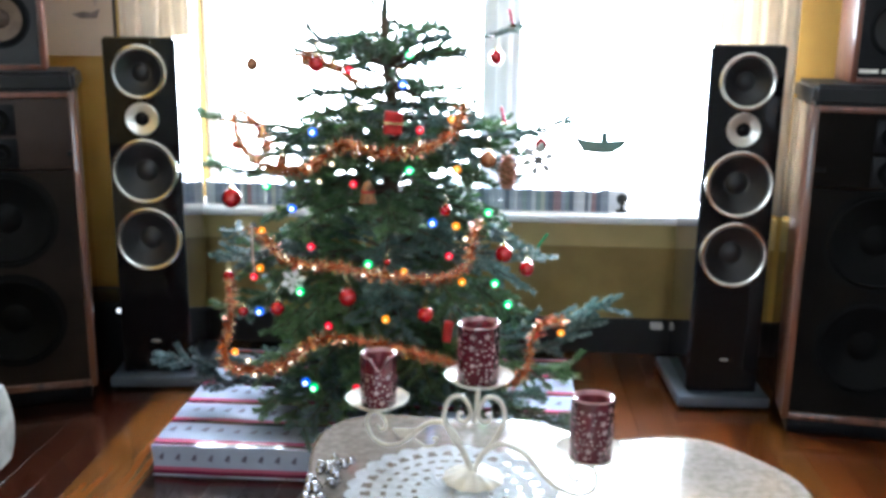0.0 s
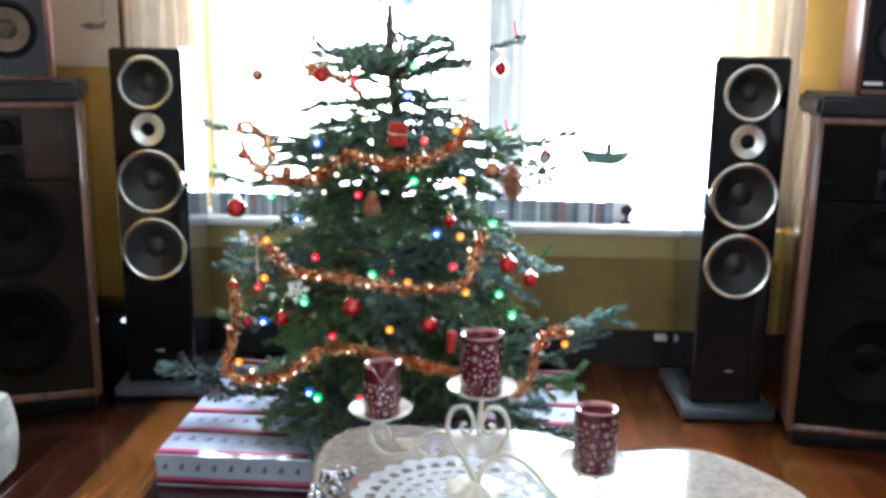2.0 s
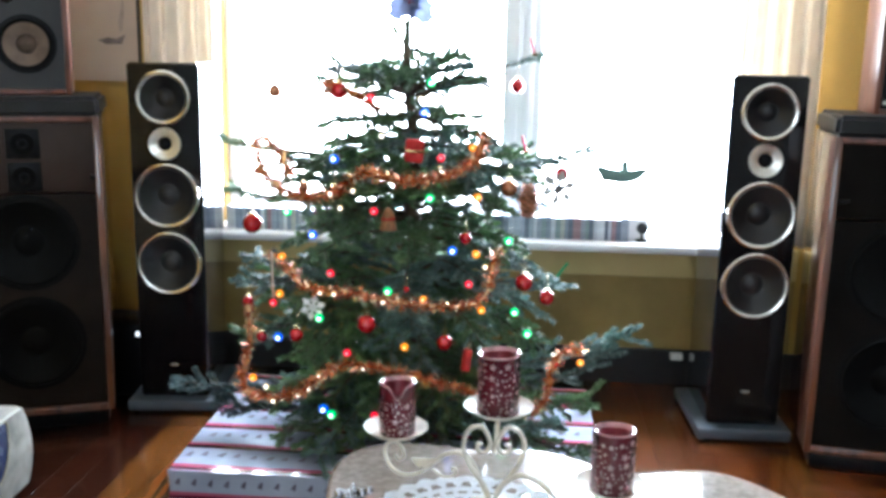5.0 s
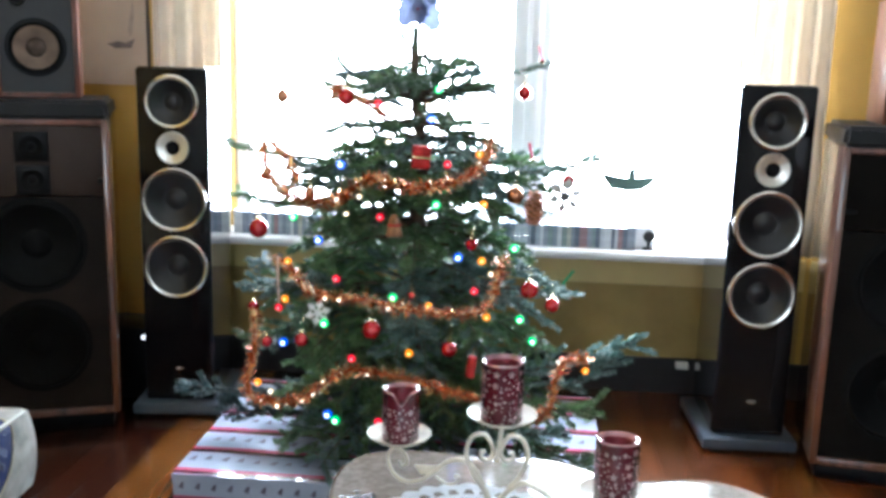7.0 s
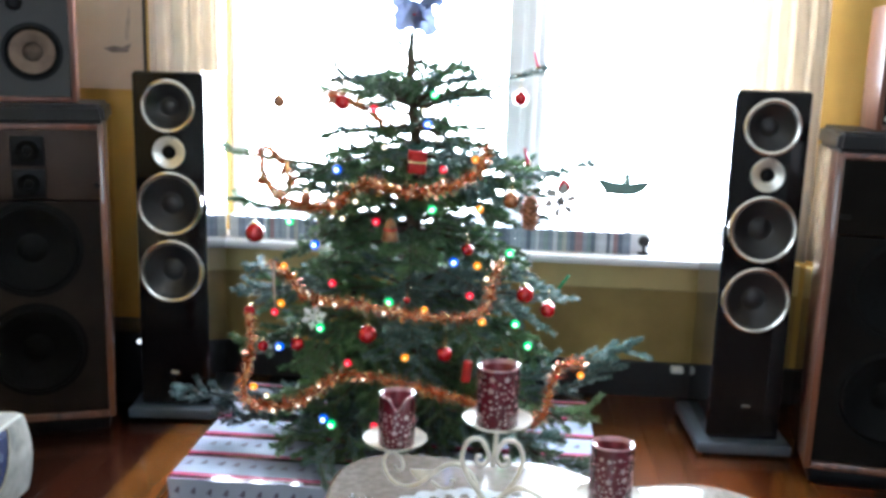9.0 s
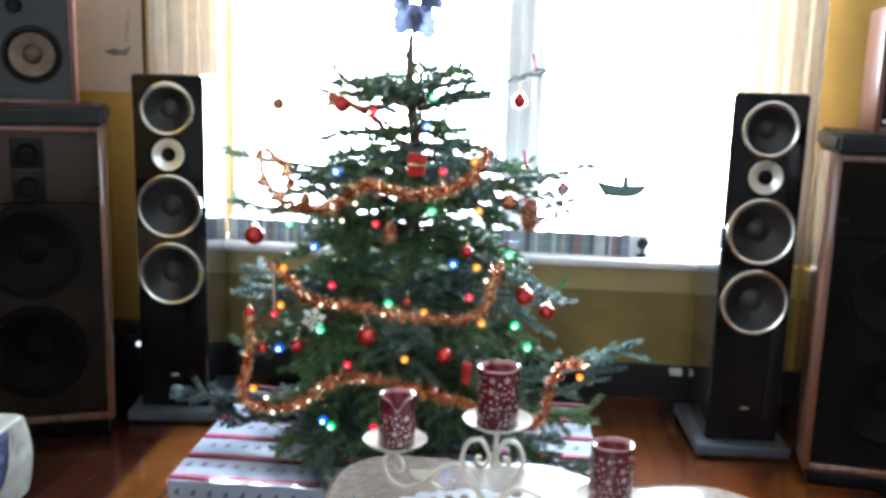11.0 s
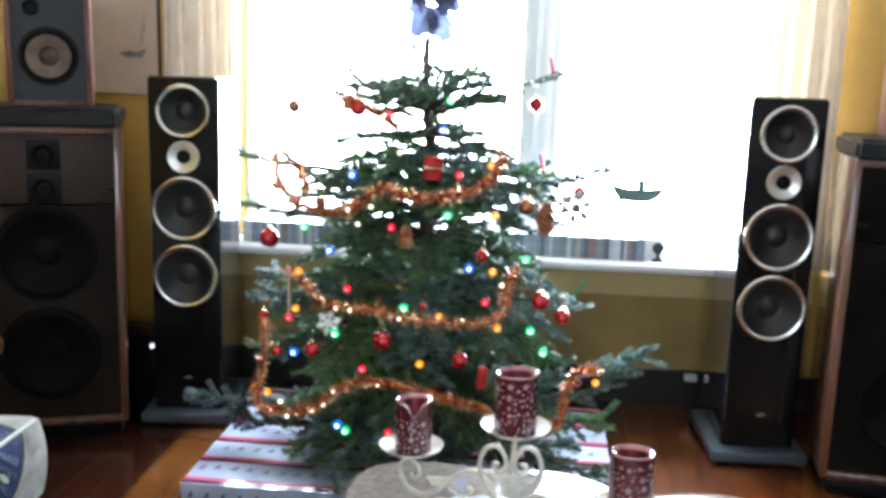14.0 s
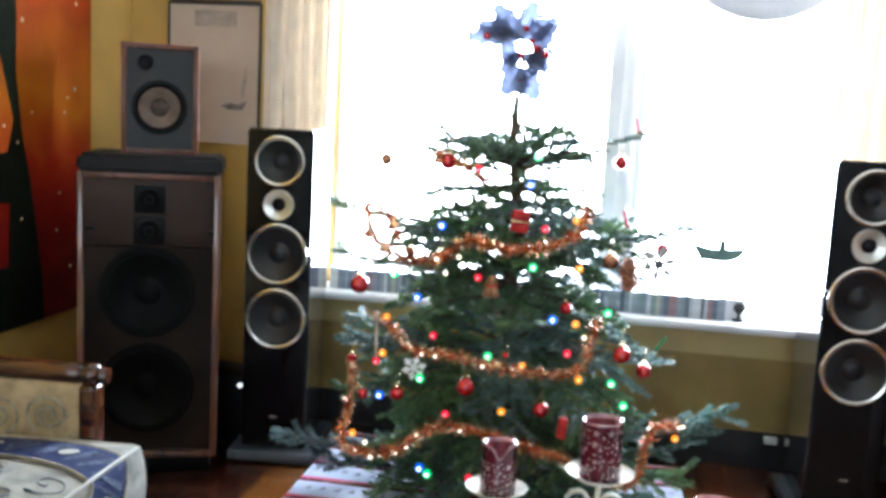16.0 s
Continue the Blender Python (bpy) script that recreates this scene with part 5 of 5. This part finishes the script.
def lace(k0, k1):
    """The rings of the crochet from k0 to k1, with their holes."""
    bm = bmesh.new()
    n = 288
    vr = {}
    for k in range(k0, k1 + 1):
        row = []
        for i in range(n):
            a = 2 * math.pi * i / n
            rr = bands[k] + (0.005 * abs(math.sin(a * 14)) * (k - len(bands) + 3) if k >= len(bands) - 2 else 0)
            row.append(bm.verts.new((max(rr, 0.002) * math.cos(a), max(rr, 0.002) * math.sin(a), 0.0006 + 0.0006 * math.sin(a * 24 + k))))
        vr[k] = row
    for k in range(k0, k1):
        count = 32 if k in (16, 17) else max(6, round(2 * math.pi * bands[k] / 0.024))
        for i in range(n):
            u = (i * count / n + 0.5 * (k % 2 and k < 15)) % 1.0
            hole = (k in (16, 17) and abs(u - 0.5) < (0.36, 0.26)[k - 16]) or (4 < k < 15 and k % 3 == 1 and abs(u - 0.5) < 0.26)
            if not hole:
                bm.faces.new((vr[k][i], vr[k][(i + 1) % n], vr[k + 1][(i + 1) % n], vr[k + 1][i]))
    bmesh.ops.solidify(bm, geom=list(bm.faces), thickness=-0.0022)
    return bm


part("centre", lace(0, 15), M_LACE, doily)
part("openwork_rim", lace(15, 20), M_LACE, doily, "lacy scalloped rim")

# ---- candelabra ----
cand = thing("candle_holder", pose(-0.012, 1.45, 0.4215), "cream wrought-iron candle holder with scrolls and three dishes", "candle holder")


def dish(x, y, z, r):
    part("dish", lathe_bm([(0, 0.0), (r * 0.35, 0.0), (r * 0.75, 0.007), (r * 0.97, 0.017), (r, 0.018), (r * 0.97, 0.0155), (r * 0.72, 0.010), (r * 0.34, 0.003), (0, 0.003)], 40, "z", Matrix.Translation((x, y, z))), M_CREAM, cand)


MIDZ, LZ, RZ = 0.168, 0.078, 0.086
LPOS, RPOS = (-0.178, 0.11), (0.186, -0.09)
dish(0.006, 0.005, MIDZ, 0.058)
dish(LPOS[0], LPOS[1], LZ, 0.058)
dish(RPOS[0], RPOS[1], RZ, 0.056)
part("stem", tube_bm([(0.006, 0.005, MIDZ + 0.001), (0.004, 0.004, 0.13), (0.0, 0.002, 0.10)], 0.0042, 10), M_CREAM, cand)


def scroll(sgn):
    """Half of the heart: from the foot up, out and over, curling in."""
    pts = [(0, 0, 0.010), (sgn * 0.014, 0, 0.042), (sgn * 0.024, 0, 0.056), (sgn * 0.040, 0, 0.080), (sgn * 0.051, 0, 0.112), (sgn * 0.042, 0, 0.142), (sgn * 0.020, 0, 0.147), (sgn * 0.006, 0, 0.120), (sgn * 0.014, 0, 0.103), (sgn * 0.026, 0, 0.106), (sgn * 0.026, 0, 0.117), (sgn * 0.019, 0, 0.117)]
    return tube_bm(smooth_path(pts, 6), lambda t: 0.0046 - 0.0012 * t, 8)


part("scroll", scroll(-1), M_CREAM, cand)
part("scroll", scroll(1), M_CREAM, cand)


def arm(px, py, pz, mirror):
    """A side arm that leaves the stem, dips, and curls up under its dish."""
    def at(s, z):
        return (px * s, py * s, z)
    if mirror > 0:
        pts = [at(0.02, 0.012), at(0.11, 0.042), at(0.20, 0.073), at(0.34, 0.083), at(0.49, 0.070), at(0.62, 0.044), at(0.75, 0.020), at(0.91, 0.007), at(1.05, 0.013), at(1.12, 0.035), at(1.10, 0.055), at(1.02, 0.066), at(0.93, 0.058), at(0.91, 0.042), at(0.97, 0.033), at(1.00, 0.041)]
    else:
        pts = [at(0.02, 0.012), at(0.06, 0.042), at(0.23, 0.074), at(0.39, 0.072), at(0.52, 0.057), at(0.63, 0.036), at(0.76, 0.022), at(0.92, 0.018), at(1.04, 0.035), at(1.06, 0.059), at(1.00, 0.076), at(0.90, 0.074), at(0.84, 0.058), at(0.85, 0.047), at(0.90, 0.042), at(0.92, 0.049)]
    part("arm", tube_bm(smooth_path(pts, 6), lambda t: 0.0046 - 0.0016 * t, 8), M_CREAM, cand)
    part("dish_pin", tube_bm([at(1.0, pz - 0.014), at(1.0, pz + 0.001)], 0.0036, 8), M_CREAM, cand)
    if mirror < 0:
        return
    leaf = [at(0.46, 0.072), at(0.61, 0.056), at(0.83, 0.044), at(0.75, 0.031), at(0.60, 0.042)]
    b = bmesh.new()
    d = Vector((py, -px, 0)).normalized() * 0.002
    f1 = [b.verts.new(Vector(p) + d) for p in leaf]
    f2 = [b.verts.new(Vector(p) - d) for p in leaf]
    b.faces.new(f1)
    b.faces.new(f2[::-1])
    for i in range(5):
        b.faces.new((f1[i], f1[(i + 1) % 5], f2[(i + 1) % 5], f2[i]))
    part("leaf", b, M_CREAM, cand, "", False)
    small = [at(0.60, 0.036), at(0.50, 0.030), at(0.43, 0.033), at(0.37, 0.042), at(0.36, 0.051), at(0.40, 0.051), at(0.40, 0.045)]
    part("tendril", tube_bm(smooth_path(small, 6), 0.0024, 6), M_CREAM, cand)


arm(LPOS[0], LPOS[1], LZ, 1)
arm(RPOS[0], RPOS[1], RZ, -1)
bm = bmesh.new()
n = 72
rows = []
for r, z in ((0.008, 0.014), (0.018, 0.012), (0.034, 0.007), (0.050, 0.002), (0.052, 0.0)):
    rows.append([bm.verts.new((r * (1 + 0.04 * math.sin(12 * 2 * math.pi * i / n) * (r > 0.015)) * math.cos(2 * math.pi * i / n), r * (1 + 0.04 * math.sin(12 * 2 * math.pi * i / n) * (r > 0.015)) * math.sin(2 * math.pi * i / n), z)) for i in range(n)])
for a, b in zip(rows, rows[1:]):
    for i in range(n):
        bm.faces.new((a[i], a[(i + 1) % n], b[(i + 1) % n], b[i]))
bm.faces.new(rows[0])
bm.faces.new(rows[-1][::-1])
part("foot", bm, M_CREAM, cand, "fluted cream foot")


def candle(x, y, z, r, h, notch, turn, label, seed):
    t = thing("candle", pose(x, y, z, 0, 0, turn), label, "candle", "candles on the holder")
    g = random.Random(seed)

    def rim(a):
        k = -notch * math.exp(-((a - math.pi * 1.5) / 0.35) ** 2) if notch else 0
        return h + k + 0.0012 * math.sin(a + seed) + 0.0006 * math.sin(a * 3)
    n = 48
    def shell(levels, material, name):
        bm = bmesh.new()
        rows = []
        for rr, f in levels:
            rows.append([bm.verts.new((rr * math.cos(2 * math.pi * i / n), rr * math.sin(2 * math.pi * i / n), f(2 * math.pi * i / n))) for i in range(n)])
        for a, b in zip(rows, rows[1:]):
            for i in range(n):
                bm.faces.new((a[i], a[(i + 1) % n], b[(i + 1) % n], b[i]))
        return bm, rows
    bm, rows = shell([(r * 0.97, lambda a: 0.0), (r, lambda a: 0.002), (r * 1.01, lambda a: h * 0.4), (r, lambda a: rim(a) - 0.003)], M_WAX, "wax")
    bm.faces.new(rows[0][::-1])
    part("wax", bm, M_WAX, t)
    bm, rows = shell([(r, lambda a: rim(a) - 0.003), (r * 0.985, lambda a: rim(a) - 0.0008), (r * 0.94, lambda a: rim(a)), (r * 0.84, lambda a: rim(a) - 0.0012), (r * 0.74, lambda a: rim(a) - 0.006)], M_RIM, "rim")
    part("rim", bm, M_RIM, t, "glossy melted rim")
    bm, rows = shell([(r * 0.74, lambda a: rim(a) - 0.006), (r * 0.68, lambda a: rim(a) - 0.016), (r * 0.55, lambda a: h - 0.036), (r * 0.3, lambda a: h - 0.040)], M_WAX, "well")
    bm.faces.new(rows[-1])
    part("well", bm, M_WELL, t, "hollow red wax well")
    part("wick", tube_bm([(0, 0, h - 0.041), (0.001, 0, h - 0.028)], 0.001, 6), M_WICK, t)
    # printed stars
    bm = bmesh.new()
    placed = []
    for k in range(900):
        a, zz = g.uniform(0, 2 * math.pi), g.uniform(0.007, h - 0.012 - notch * 0.75)
        s = g.choice((0.0026, 0.0030, 0.0038, 0.0050, 0.0072))
        if any(abs(zz - q[1]) < (s + q[2]) * 0.85 and abs((a - q[0] + math.pi) % (2 * math.pi) - math.pi) * r < (s + q[2]) * 0.85 for q in placed):
            continue
        placed.append((a, zz, s))
        ph = g.uniform(0, 6)
        c = bm.verts.new((r * 1.025 * math.cos(a), r * 1.025 * math.sin(a), zz))
        ringv = []
        for j in range(10):
            q = s * (1 if j % 2 == 0 else 0.45)
            aa, dz = a + q * math.cos(ph + j * math.pi / 5) / r, q * math.sin(ph + j * math.pi / 5)
            ringv.append(bm.verts.new((r * 1.02 * math.cos(aa), r * 1.02 * math.sin(aa), zz + dz)))
        for j in range(10):
            bm.faces.new((c, ringv[j], ringv[(j + 1) % 10]))
    part("star_print", bm, M_STAR, t, "pale star print", False)


candle(-0.008, 1.455, 0.4215 + MIDZ + 0.003, 0.0345, 0.106, 0.0, 0, "maroon pillar candle printed with pale stars", 1)
candle(-0.012 + LPOS[0] + 0.002, 1.45 + LPOS[1], 0.4215 + LZ + 0.003, 0.0325, 0.100, 0.024, 8, "maroon star-print pillar candle with a notched rim", 2)
candle(-0.012 + RPOS[0], 1.45 + RPOS[1], 0.4215 + RZ + 0.003, 0.0335, 0.104, 0.0, 0, "maroon pillar candle printed with pale stars", 3)

# silver bead garland on the table
beads = thing("silver_bead_spray", pose(-0.245, 1.44, 0.4195), "small silver glass bead spray lying on the table edge", "bead spray")
g = random.Random(8)
spots = [(0, 0, 0.012)]
for k in range(26):
    t = k / 26
    spots.append((-0.028 * t + g.uniform(-0.022, 0.024), 0.04 - 0.16 * t + g.uniform(-0.012, 0.012), g.uniform(0.006, 0.026)))
for x, y, z in spots:
    r = g.uniform(0.006, 0.011)
    part("bead", lathe_bm([(0, -r), (r * 0.7, -r * 0.7), (r, 0), (r * 0.7, r * 0.7), (0, r)], 14, "z", Matrix.Translation((x, y, max(z, r)))), M_SILVER, beads)
part("wire", tube_bm(smooth_path([(0.0, 0.05, 0.004), (-0.01, 0.0, 0.008), (-0.015, -0.06, 0.006), (-0.03, -0.12, 0.004)]), 0.001, 5), M_SILVER, beads)


# ---- armchair ----
chair = thing("armchair", pose(-1.06, 1.46, 0, 0, 0, 3), "mahogany armchair with cream floral upholstery", "armchair")
# the chair looks along +x; its seat reaches back to x = -0.62
for x in (-0.10, -0.62):
    for y in (-0.30, 0.355):
        part("leg", lathe_bm([(0.0, 0), (0.014, 0.0), (0.018, 0.05), (0.024, 0.12), (0.027, 0.16), (0, 0.16)], 14, "z", Matrix.Translation((x, y, 0))), M_ARM, chair)
part("seat_frame", box_bm(-0.66, -0.06, -0.34, 0.39, 0.16, 0.23, 0.012), M_ARM, chair)
part("backrest", box_bm(-0.74, -0.64, -0.34, 0.39, 0.24, 0.95, 0.03, 3), M_UPH, chair)
for y, s in ((0.365, 1), (-0.315, -1)):
    part("arm_panel", box_bm(-0.65, -0.095, y - 0.022, y + 0.022, 0.23, 0.545, 0.010, 3), M_UPH, chair)
    part("arm_post", box_bm(-0.098, -0.060, y - 0.030, y + 0.030, 0.23, 0.545, 0.010, 3), M_ARM, chair)
    b = lathe_bm([(0.0, 0.0), (0.022, 0.002), (0.025, 0.05), (0.025, 0.50), (0.024, 0.545), (0.019, 0.552), (0.027, 0.560), (0.029, 0.574), (0.024, 0.588), (0.019, 0.592), (0.022, 0.600), (0.018, 0.612), (0, 0.616)], 20)
    bmesh.ops.transform(b, matrix=pose(-0.65, y, 0.565, 0, 90, 0), verts=b.verts)
    part("arm_rail", b, M_ARM, chair, "polished mahogany rail with a turned knob")
# woven vines on the inner side of the far arm
bm = bmesh.new()
for cx, cz, sg in ((-0.17, 0.47, 1), (-0.30, 0.46, -1), (-0.43, 0.48, 1), (-0.55, 0.46, -1)):
    sp = [(cx + sg * (0.012 + 0.004 * k * 0.55) * math.cos(k * 0.5), 0.3415, cz + (0.010 + 0.0035 * k * 0.55) * math.sin(k * 0.5)) for k in range(22)]
    tube_bm(sp, 0.0042, 6, bm)
    for q in range(5):
        lx, lz = cx + sg * 0.05 * math.cos(q * 1.4), cz - 0.05 + 0.045 * math.sin(q * 1.9)
        tube_bm([(lx, 0.3415, lz), (lx + 0.008, 0.341, lz + 0.006), (lx + 0.014, 0.3415, lz + 0.004)], lambda t: 0.001 + 0.005 * math.sin(math.pi * t), 6, bm)
part("woven_vines", bm, M_VINE, chair, "grey-green woven vines", True)


cush = thing("seat_cushion", pose(-1.06, 1.46, 0.242, 0, 0, 3) @ pose(0, 0, 0, 0, -2.0, 0), "ivory brocade seat cushion with a navy medallion band", "cushion")
TK = 0.185
bm = box_bm(-0.62, 0.055, -0.285, 0.335, 0.0, TK)
bmesh.ops.subdivide_edges(bm, edges=list(bm.edges), cuts=10, use_grid_fill=True)
for v in bm.verts:
    u, w = (v.co.x + 0.2825) / 0.3375, (v.co.y - 0.025) / 0.31
    puff = (1 - u ** 4) * (1 - w ** 4)
    if v.co.z > TK - 0.001:
        v.co.z += 0.022 * puff - 0.012 * (1 - puff)
    v.co += Vector((0.012 * (1 - (2 * min(v.co.z, TK) / TK - 1) ** 2) * (1 if u > 0.99 else 0), 0.010 * (1 - (2 * min(v.co.z, TK) / TK - 1) ** 2) * (1 if w > 0.99 else 0), 0.003 * noise.noise(v.co * 14)))
pad = part("pad", bm, M_CUSH, cush)


def cush_top(x, y):
    u, w = (x + 0.2825) / 0.3375, (y - 0.025) / 0.31
    puff = max(0, 1 - u ** 4) * max(0, 1 - w ** 4)
    return TK + 0.022 * puff - 0.012 * (1 - puff)


def band_at(a, f, lift):
    """A point of the woven band: a rounded loop on the top that folds over the front edge."""
    c, d = math.cos(a), math.sin(a)
    x = -0.275 + (0.36 + 0.10 * f) * math.copysign(abs(c) ** 0.5, c)
    y = 0.02 + (0.117 + 0.137 * f) * math.copysign(abs(d) ** 0.5, d)
    x = max(x, -0.60)
    if x <= 0.052:
        return Vector((x, y, cush_top(x, y) + lift))
    z = max(TK - 0.012 - (x - 0.052), 0.01)
    return Vector((0.055 + 0.012 * (1 - (2 * z / TK - 1) ** 2) + lift, y, z))


bm = bmesh.new()
seg, wide = 160, 6
rows = [[bm.verts.new(band_at(2 * math.pi * i / seg, k / wide, 0.0055)) for i in range(seg)] for k in range(wide + 1)]
for k in range(wide):
    for i in range(seg):
        bm.faces.new((rows[k][i], rows[k][(i + 1) % seg], rows[k + 1][(i + 1) % seg], rows[k + 1][i]))
part("navy_band", bm, M_NAVY, cush, "navy woven band")
for edge in (0.0, 1.0):
    part("band_edge", tube_bm([band_at(2 * math.pi * i / seg, edge, 0.0055) for i in range(seg)], 0.0025, 5, None, True), M_VINE, cush, "grey woven edging")
M_FLAME = mat("grey woven flame", (0.065, 0.08, 0.145), 0.85, var=0.4, scale=60, spec=0.2)
for k in range(18):
    a = 2 * math.pi * (k + 0.5) / 18
    loop = [band_at(a + 0.045 * math.cos(t), 0.5 + 0.15 * math.sin(t), 0.0085) for t in [j * math.pi / 8 for j in range(16)]]
    if min(p.x for p in loop) > 0.055 or max(p.x for p in loop) < 0.052:
        b = bmesh.new()
        b.faces.new([b.verts.new(p) for p in loop])
        part("medallion", b, M_PIPING, cush)
    for sg in (-1, 1):
        loop = [band_at(a + sg * (0.10 + 0.045 * math.cos(t)), 0.5 + 0.33 * math.sin(t + 0.7 * math.cos(t)), 0.0075) for t in [j * math.pi / 8 for j in range(16)]]
        b = bmesh.new()
        b.faces.new([b.verts.new(p) for p in loop])
        part("woven_flame", b, M_FLAME, cush)
# curls with a small leaf at the tail, scattered inside the band
for k, (cx, cy) in enumerate(((-0.50, 0.05), (-0.40, -0.03), (-0.31, 0.07), (-0.22, -0.02), (-0.13, 0.07), (-0.05, -0.03), (0.0, 0.05), (-0.27, 0.02))):
    sg = 1 if k % 2 else -1
    sp = []
    for j in range(22):
        r, b = 0.006 + 0.0019 * j, 0.9 * k + sg * 0.36 * j
        x, y = min(cx + r * math.cos(b), 0.04), cy + r * math.sin(b)
        sp.append((x, y, cush_top(x, y) + 0.0018))
    bm = tube_bm(sp, 0.0018, 5)
    x, y, z = sp[-1]
    tube_bm([(x, y, z), (x + 0.010, y + 0.007 * sg, z), (x + 0.022, y + 0.010 * sg, z)], lambda t: 0.0008 + 0.0032 * math.sin(math.pi * t), 6, bm)
    part("woven_scroll", bm, M_SCROLL, cush, "grey-blue woven scroll")
bm = tube_bm(smooth_path([(-0.60, -0.283, TK - 0.014), (-0.3, -0.284, TK - 0.008), (0.045, -0.284, TK - 0.012), (0.056, -0.27, TK - 0.012), (0.058, 0.02, TK - 0.005), (0.058, 0.29, TK - 0.011), (0.056, 0.322, TK - 0.013), (0.046, 0.333, TK - 0.014), (0.01, 0.335, TK - 0.012), (-0.3, 0.335, TK - 0.008), (-0.60, 0.333, TK - 0.013)], 8), 0.0045, 8)
part("piping", bm, M_PIPING, cush, "cream piped edge")

# ---- floor planks ----
rnd = random.Random(21)
PWD = 0.09
plank_meshes = {}


def plank(ln, tone):
    """The board mesh of that length and tone, made once."""
    ln = round(ln, 2)
    if (ln, tone) not in plank_meshes:
        b = box_bm(-PWD / 2 + 0.0008, PWD / 2 - 0.0008, 0, ln - 0.0016, -0.012, 0.0, 0.0004, 1)
        me = bpy.data.meshes.new("floor_board")
        b.to_mesh(me)
        b.free()
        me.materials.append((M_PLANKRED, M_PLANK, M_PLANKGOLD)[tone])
        plank_meshes[(ln, tone)] = me
    return plank_meshes[(ln, tone)]


x = XL + PWD / 2
row = 0
while x < XR - 0.02:
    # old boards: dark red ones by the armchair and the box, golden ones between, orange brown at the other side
    # the dark red tone also holds some of the left side's shade
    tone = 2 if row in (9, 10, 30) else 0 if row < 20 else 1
    row += 1
    y = YB
    first = rnd.choice((0.5, 0.9, 1.3, 1.7))
    while y < W - 0.02:
        ln = min(first or rnd.choice((1.4, 1.9, 2.4)), W - y)
        first = None
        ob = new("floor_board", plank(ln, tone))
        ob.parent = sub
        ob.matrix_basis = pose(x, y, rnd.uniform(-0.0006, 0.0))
        y += ln
    x += PWD
